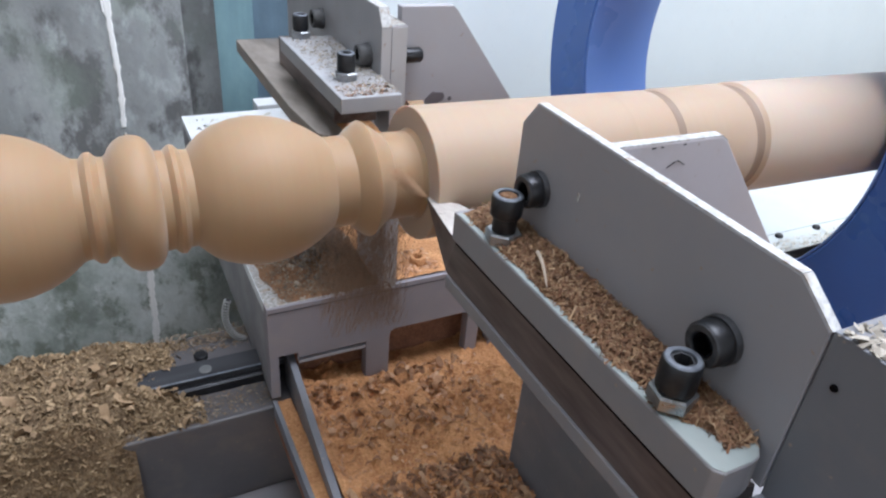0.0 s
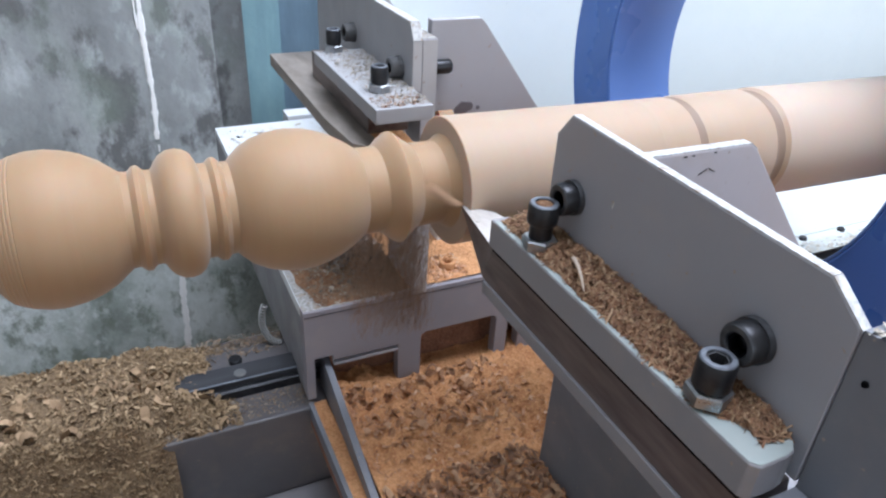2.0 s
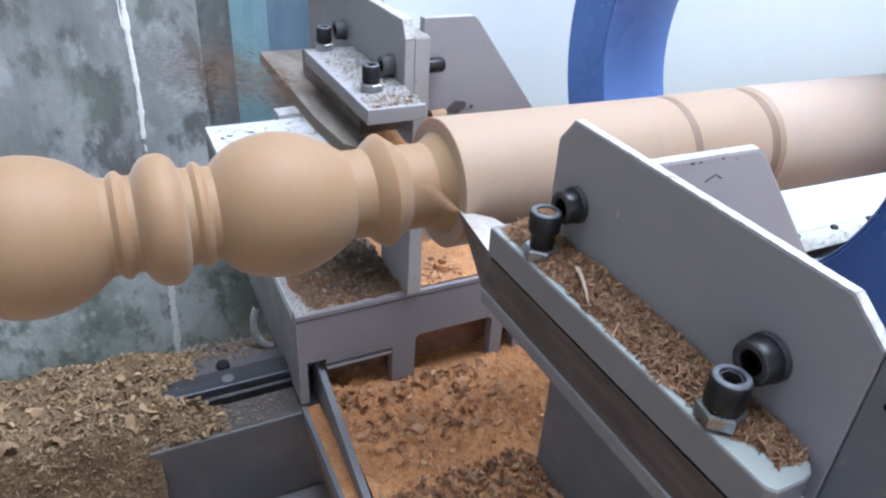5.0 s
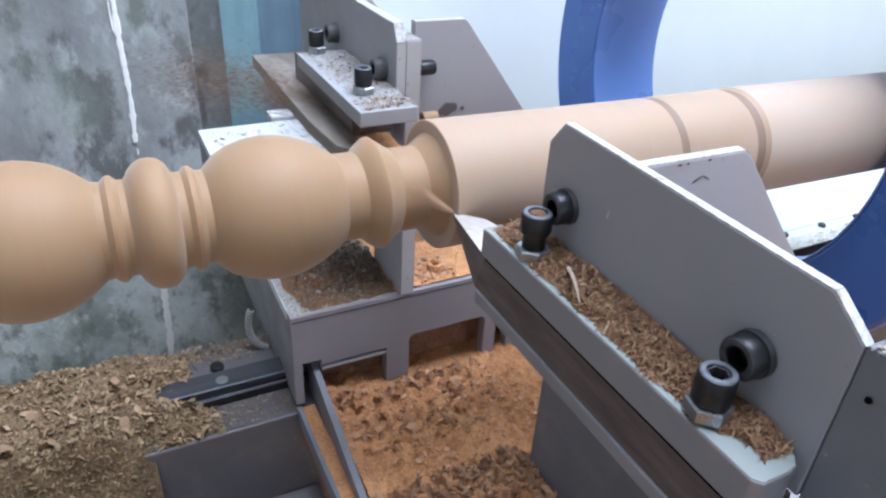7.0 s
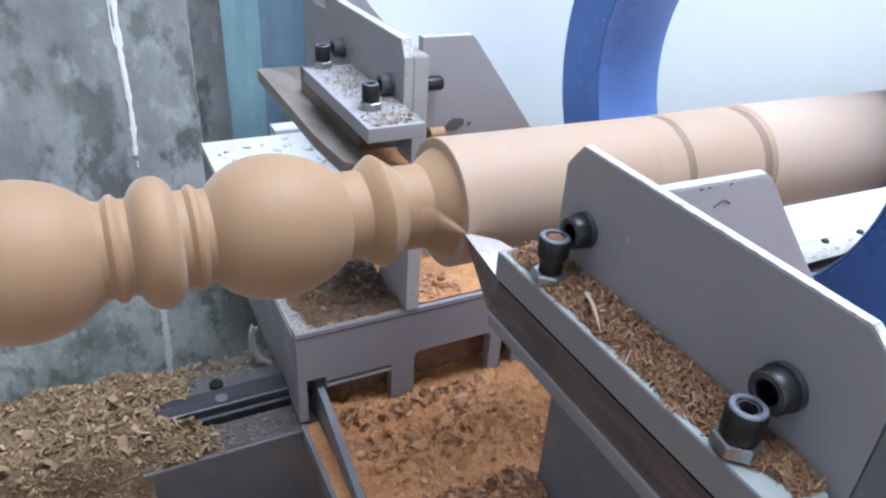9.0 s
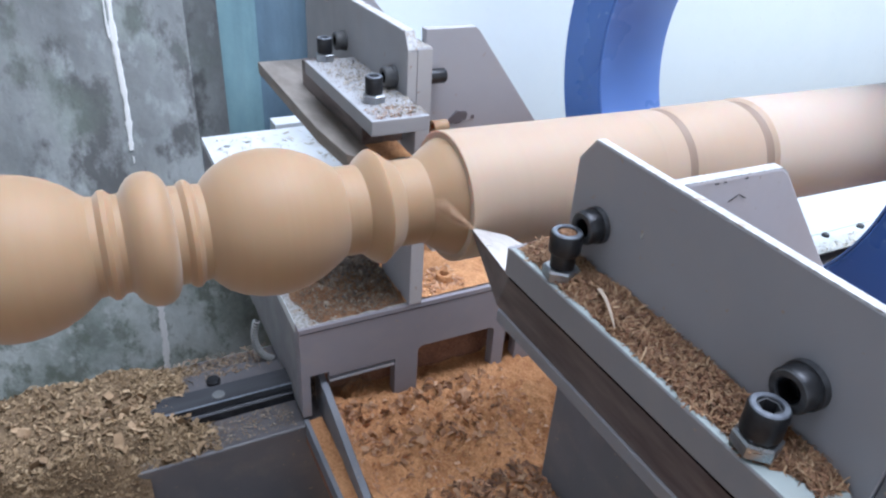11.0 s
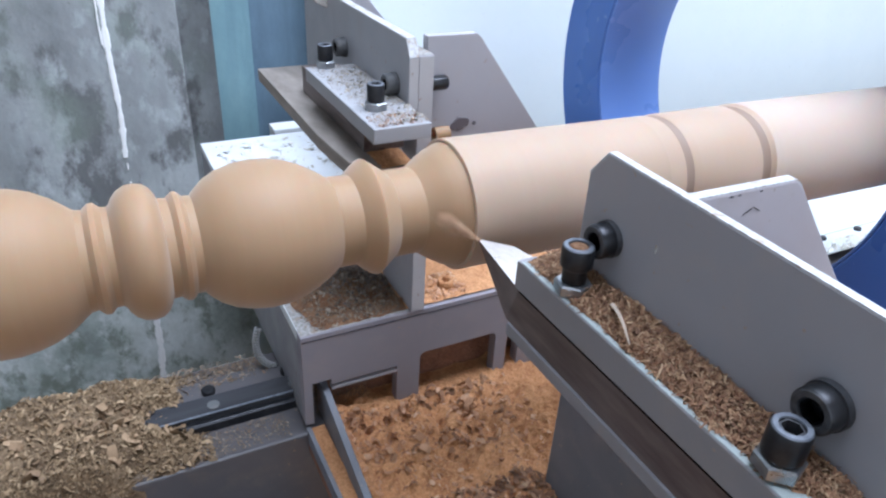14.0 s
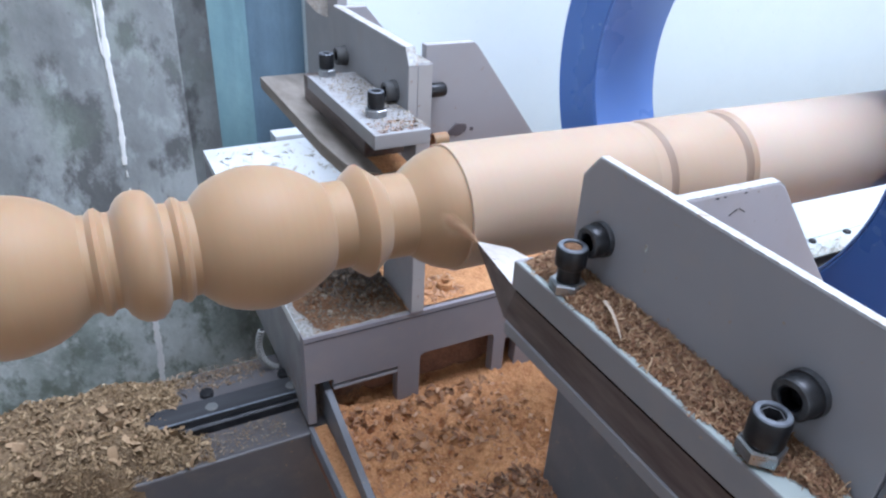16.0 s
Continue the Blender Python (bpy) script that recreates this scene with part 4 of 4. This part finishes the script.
# ---- workpiece ----
PROFILE = [(-0.60, 0.030), (-0.30, 0.034), (-0.215, 0.034), (-0.200, 0.0285), (-0.184, 0.0262), (-0.1765, 0.0262), (-0.174, 0.0290), (-0.168, 0.0358), (-0.160, 0.0396), (-0.152, 0.0414), (-0.144, 0.0416), (-0.136, 0.0404),
           (-0.128, 0.0380), (-0.120, 0.0338), (-0.1135, 0.0287), (-0.1105, 0.0264), (-0.1070, 0.0260), (-0.1058, 0.0272), (-0.1040, 0.0288), (-0.1015, 0.0290), (-0.0996, 0.0272), (-0.0985, 0.0262), (-0.0955, 0.0260), (-0.0942, 0.0272),
           (-0.0928, 0.0300), (-0.0900, 0.0333), (-0.0860, 0.0356), (-0.0815, 0.0362), (-0.0775, 0.0354), (-0.0742, 0.0330), (-0.0722, 0.0296), (-0.0712, 0.0270), (-0.0668, 0.0268), (-0.0658, 0.0280), (-0.0640, 0.0294), (-0.0618, 0.0295),
           (-0.0600, 0.0280), (-0.0590, 0.0266), (-0.0550, 0.0264), (-0.0520, 0.0297), (-0.0470, 0.0342), (-0.0400, 0.0380), (-0.0307, 0.0408), (-0.0210, 0.0420), (-0.0120, 0.0414), (-0.0040, 0.0397), (0.0044, 0.0366), (0.0120, 0.0325),
           (0.0180, 0.0285), (0.0200, 0.0268), (0.0328, 0.0268), (0.0372, 0.0310), (0.0422, 0.0346), (0.0432, 0.0349), (0.0442, 0.0344), (0.0540, 0.0274), (0.0550, 0.0266), (0.0722, 0.0266), (0.0755, 0.0285), (0.0820, 0.0330), (0.0883, 0.0366), (0.0950, 0.0391),
           (0.1010, 0.0404), (0.1070, 0.0412), (0.1120, 0.0414), (0.130, 0.0414)]
RIPPLED = [p for p in PROFILE if p[0] < -0.1740]
for step in range(34):
    ax = -0.1738 + 0.0005 * step
    (ax0, r0), (ax1, r1) = [(a, b) for a, b in zip(PROFILE, PROFILE[1:]) if a[0] <= ax < b[0]][0]
    RIPPLED.append((ax, r0 + (r1 - r0) * (ax - ax0) / (ax1 - ax0) - 0.00035 * (step % 4 == 2)))
RIPPLED += [p for p in PROFILE if p[0] > -0.1570]
STOCK = [(0.125, 0.0413), (0.2580, 0.0417), (0.2605, 0.0411), (0.2640, 0.0408), (0.2675, 0.0413), (0.2702, 0.0422), (0.3310, 0.0430), (0.3342, 0.0416), (0.3385, 0.0409), (0.3428, 0.0416), (0.3462, 0.0436), (0.52, 0.0436), (1.0, 0.0436)]
TILT = 1.3           # the axis leans by this much against the bed


def build_workpiece():
    w = thing("workpiece", (0.0, 0.0, 0.0053), "spinning turned tan wooden baluster held between lathe centres", "turned wood")
    w.location = (0, 0, AT(0.0053))
    made = new("turned_length", mesh_of("turned_length", lathe(bmesh.new(), RIPPLED, 128, "x"), WOOD))
    made.parent = w
    smooth(made, 28)
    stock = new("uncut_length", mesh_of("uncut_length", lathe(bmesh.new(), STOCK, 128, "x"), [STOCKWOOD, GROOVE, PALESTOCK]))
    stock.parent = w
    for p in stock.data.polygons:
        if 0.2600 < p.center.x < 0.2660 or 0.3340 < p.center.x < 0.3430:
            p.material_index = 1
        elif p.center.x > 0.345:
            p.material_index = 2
    smooth(stock, 28)
    sleeve = new("shoulder", mesh_of("shoulder", lathe(bmesh.new(), [(0.0, 0.020), (0.0, 0.0412), (0.0005, 0.0417), (0.15, 0.0417), (0.15, 0.020)], 128, "x", True), STOCKWOOD))
    sleeve.parent = w
    smooth(sleeve, 28)
    tagged(sleeve, "shoulder of the uncut wood beside the knife")
    return w, sleeve


workpiece, shoulder = build_workpiece()


# ---- fresh shavings in flight ----
def streaks(count, place, long, wide, seed):
    """Fast chips, each a slender sliver drawn out along its flight; place(rnd) gives where it is and which way it flies."""
    rnd = random.Random(seed)
    verts, faces = [], []
    for _ in range(count):
        p, way = place(rnd)
        way = (Vector(way) + Vector((rnd.gauss(0, 0.12), rnd.gauss(0, 0.12), rnd.gauss(0, 0.12)))).normalized() * long * (0.4 + rnd.random())
        side = way.cross(Vector((rnd.gauss(0, 1), rnd.gauss(0, 1), rnd.gauss(0, 1)))).normalized() * wide * (0.5 + rnd.random())
        p, k = Vector(p), len(verts)
        verts += [tuple(p - way), tuple(p + side), tuple(p + way), tuple(p - side)]
        faces.append((k, k + 1, k + 2, k + 3))
    return verts, faces


def spray(rnd):
    a = rnd.random() ** 1.3
    k = 0.0002 + 0.0018 * a
    return (0.0725 - 0.023 * a + rnd.gauss(0, k), -0.0385 - 0.006 * math.sin(a * 3) + rnd.gauss(0, k), 0.0025 + 0.018 * a + rnd.gauss(0, k)), (-1.0, -0.3, 0.8)


def falling(rnd):
    a = rnd.random() ** 0.8
    return (0.078 - 0.052 * rnd.random() ** 1.2 + rnd.gauss(0, 0.004), 0.010 + 0.045 * rnd.random(), -0.030 - 0.095 * a), (-0.15, 0.1, -1.0)


def thrown(rnd):
    a, lane = rnd.random() ** 0.8, rnd.choice((0.0, 0.0, 0.012, 0.028))
    spread = 0.003 + 0.013 * a
    return (0.072 - 0.115 * a ** 1.7 + rnd.gauss(0, spread), 0.125 + 0.23 * a + rnd.gauss(0, spread), -0.018 + 0.020 * math.sin(a * 2.6) - lane * a + rnd.gauss(0, spread)), (-0.5, 0.9, 0.1 - 0.4 * a)


front_spray = stuff("flying_shavings", streaks(6000, spray, 0.0026, 0.00005, 31), PALESTREAK, "tan shavings flying off the front knife", (0.07, -0.04, 0.003))
fall_spray = stuff("falling_shavings", streaks(13000, falling, 0.0045, 0.00010, 33), STREAK, "fine brown shavings falling from the knife", (0.05, 0.03, -0.08))
rear_spray = stuff("thrown_shavings", streaks(15000, thrown, 0.0050, 0.00009, 34), STREAK, "fine brown shavings thrown off behind the rear knife", (0.03, 0.25, -0.02))


def wood_sliver():
    bm = bmesh.new()
    pairs = []
    for i in range(13):
        a = i / 12
        c = Vector((0.0680 - 0.0118 * a, -0.1586 - 0.0255 * a, 0.0345 + 0.0022 * math.sin(a * 3.1)))
        w = 0.0007 * (1 - a) ** 0.6 + 0.0002
        side = Vector((0.9, -0.4, 0.25)) * w
        pairs.append([bm.verts.new(c - side), bm.verts.new(c + side), bm.verts.new(c + Vector((0, 0, 0.0005)))])
    for p, q in zip(pairs, pairs[1:]):
        for m in range(3):
            bm.faces.new((p[m], p[(m + 1) % 3], q[(m + 1) % 3], q[m]))
    bmesh.ops.recalc_face_normals(bm, faces=bm.faces[:])
    return solid("wood_sliver", bm, PALEWOOD, "long pale curved wood sliver lying on the shavings", "wood sliver", base=(0.062, -0.172, 0.033), round_edges=True)


sliver = wood_sliver()


# ---- what moves ----
def motions():
    def ride(ob, front=0.0, rear=0.0):
        b = ob.location.copy()
        walk(ob, [(t, pose(b.x + s, b.y + front * u + rear * v, b.z)) for t, s, u, v in TRAVEL])

    for ob in (carriage, hose, ring_guard, tray_dust, gap_dust, tray_flakes, tray_curls, tray_dark, top_dust, right_dust, top_flakes, rear_flakes, clump_flakes, top_film, right_flakes):
        ride(ob)
    rnd, b, rows = random.Random(5), front_spray.location.copy(), []
    for i in range(161):
        t = i / 10
        s = float(np.interp(t, [r[0] for r in TRAVEL], [r[1] for r in TRAVEL]))
        u = float(np.interp(t, [r[0] for r in TRAVEL], [r[2] for r in TRAVEL]))
        rows.append((t, pose(b.x + s, b.y + u, b.z + rnd.uniform(-0.0004, 0.0004), rnd.uniform(-9, 9), rnd.uniform(-5, 5), rnd.uniform(-4, 4))))
    walk(front_spray, rows)
    b, rows = fall_spray.location.copy(), []
    for i in range(161):
        t, drop = i / 10, 0.16 * min(1.0, max(0.0, (i / 10 - 2.3) / 1.1)) ** 2
        live = 1.0 if t < 2.6 else 0.0
        rows.append((t, pose(b.x + 0.03 * drop + live * rnd.uniform(-0.004, 0.004), b.y + 0.6 * drop, b.z - drop + live * rnd.uniform(-0.006, 0.006), 0, 0, live * rnd.uniform(-12, 12))))
    walk(fall_spray, rows)
    b, rows = rear_spray.location.copy(), []
    for i in range(161):
        t = i / 10
        rise, sink = 0.19 * (1 - min(1.0, max(0.0, (t - 3.4) / 0.5))), 0.9 * min(1.0, max(0.0, (t - 7.6) / 0.9)) ** 2
        live = 1.0 if 3.4 < t < 8.2 else 0.0
        rows.append((t, pose(b.x + 0.42 * rise + live * rnd.uniform(-0.004, 0.004), b.y + 0.10 * sink, b.z - rise - sink, live * rnd.uniform(-5, 5), live * rnd.uniform(-6, 6), live * rnd.uniform(-5, 5))))
    walk(rear_spray, rows)
    for ob in (front_tool, holder_dust, holder_flakes, holder_curls, block_flakes, sliver):
        ride(ob, front=1.0)
    for ob in (rear_tool, rear_holder_flakes, rear_end_flakes, rear_knife_dust):
        ride(ob, rear=1.0)
    b = workpiece.location.copy()
    walk(workpiece, [(i / FPS, pose(b.x, b.y, b.z, 0, TILT, 0) @ pose(0, 0, 0, 80 * i, 0, 0)) for i in range(16 * FPS + 1)])
    walk(shoulder, [(t, pose(0.0748 + 0.93 * s, 0, 0)) for t, s, u, v in TRAVEL])


motions()
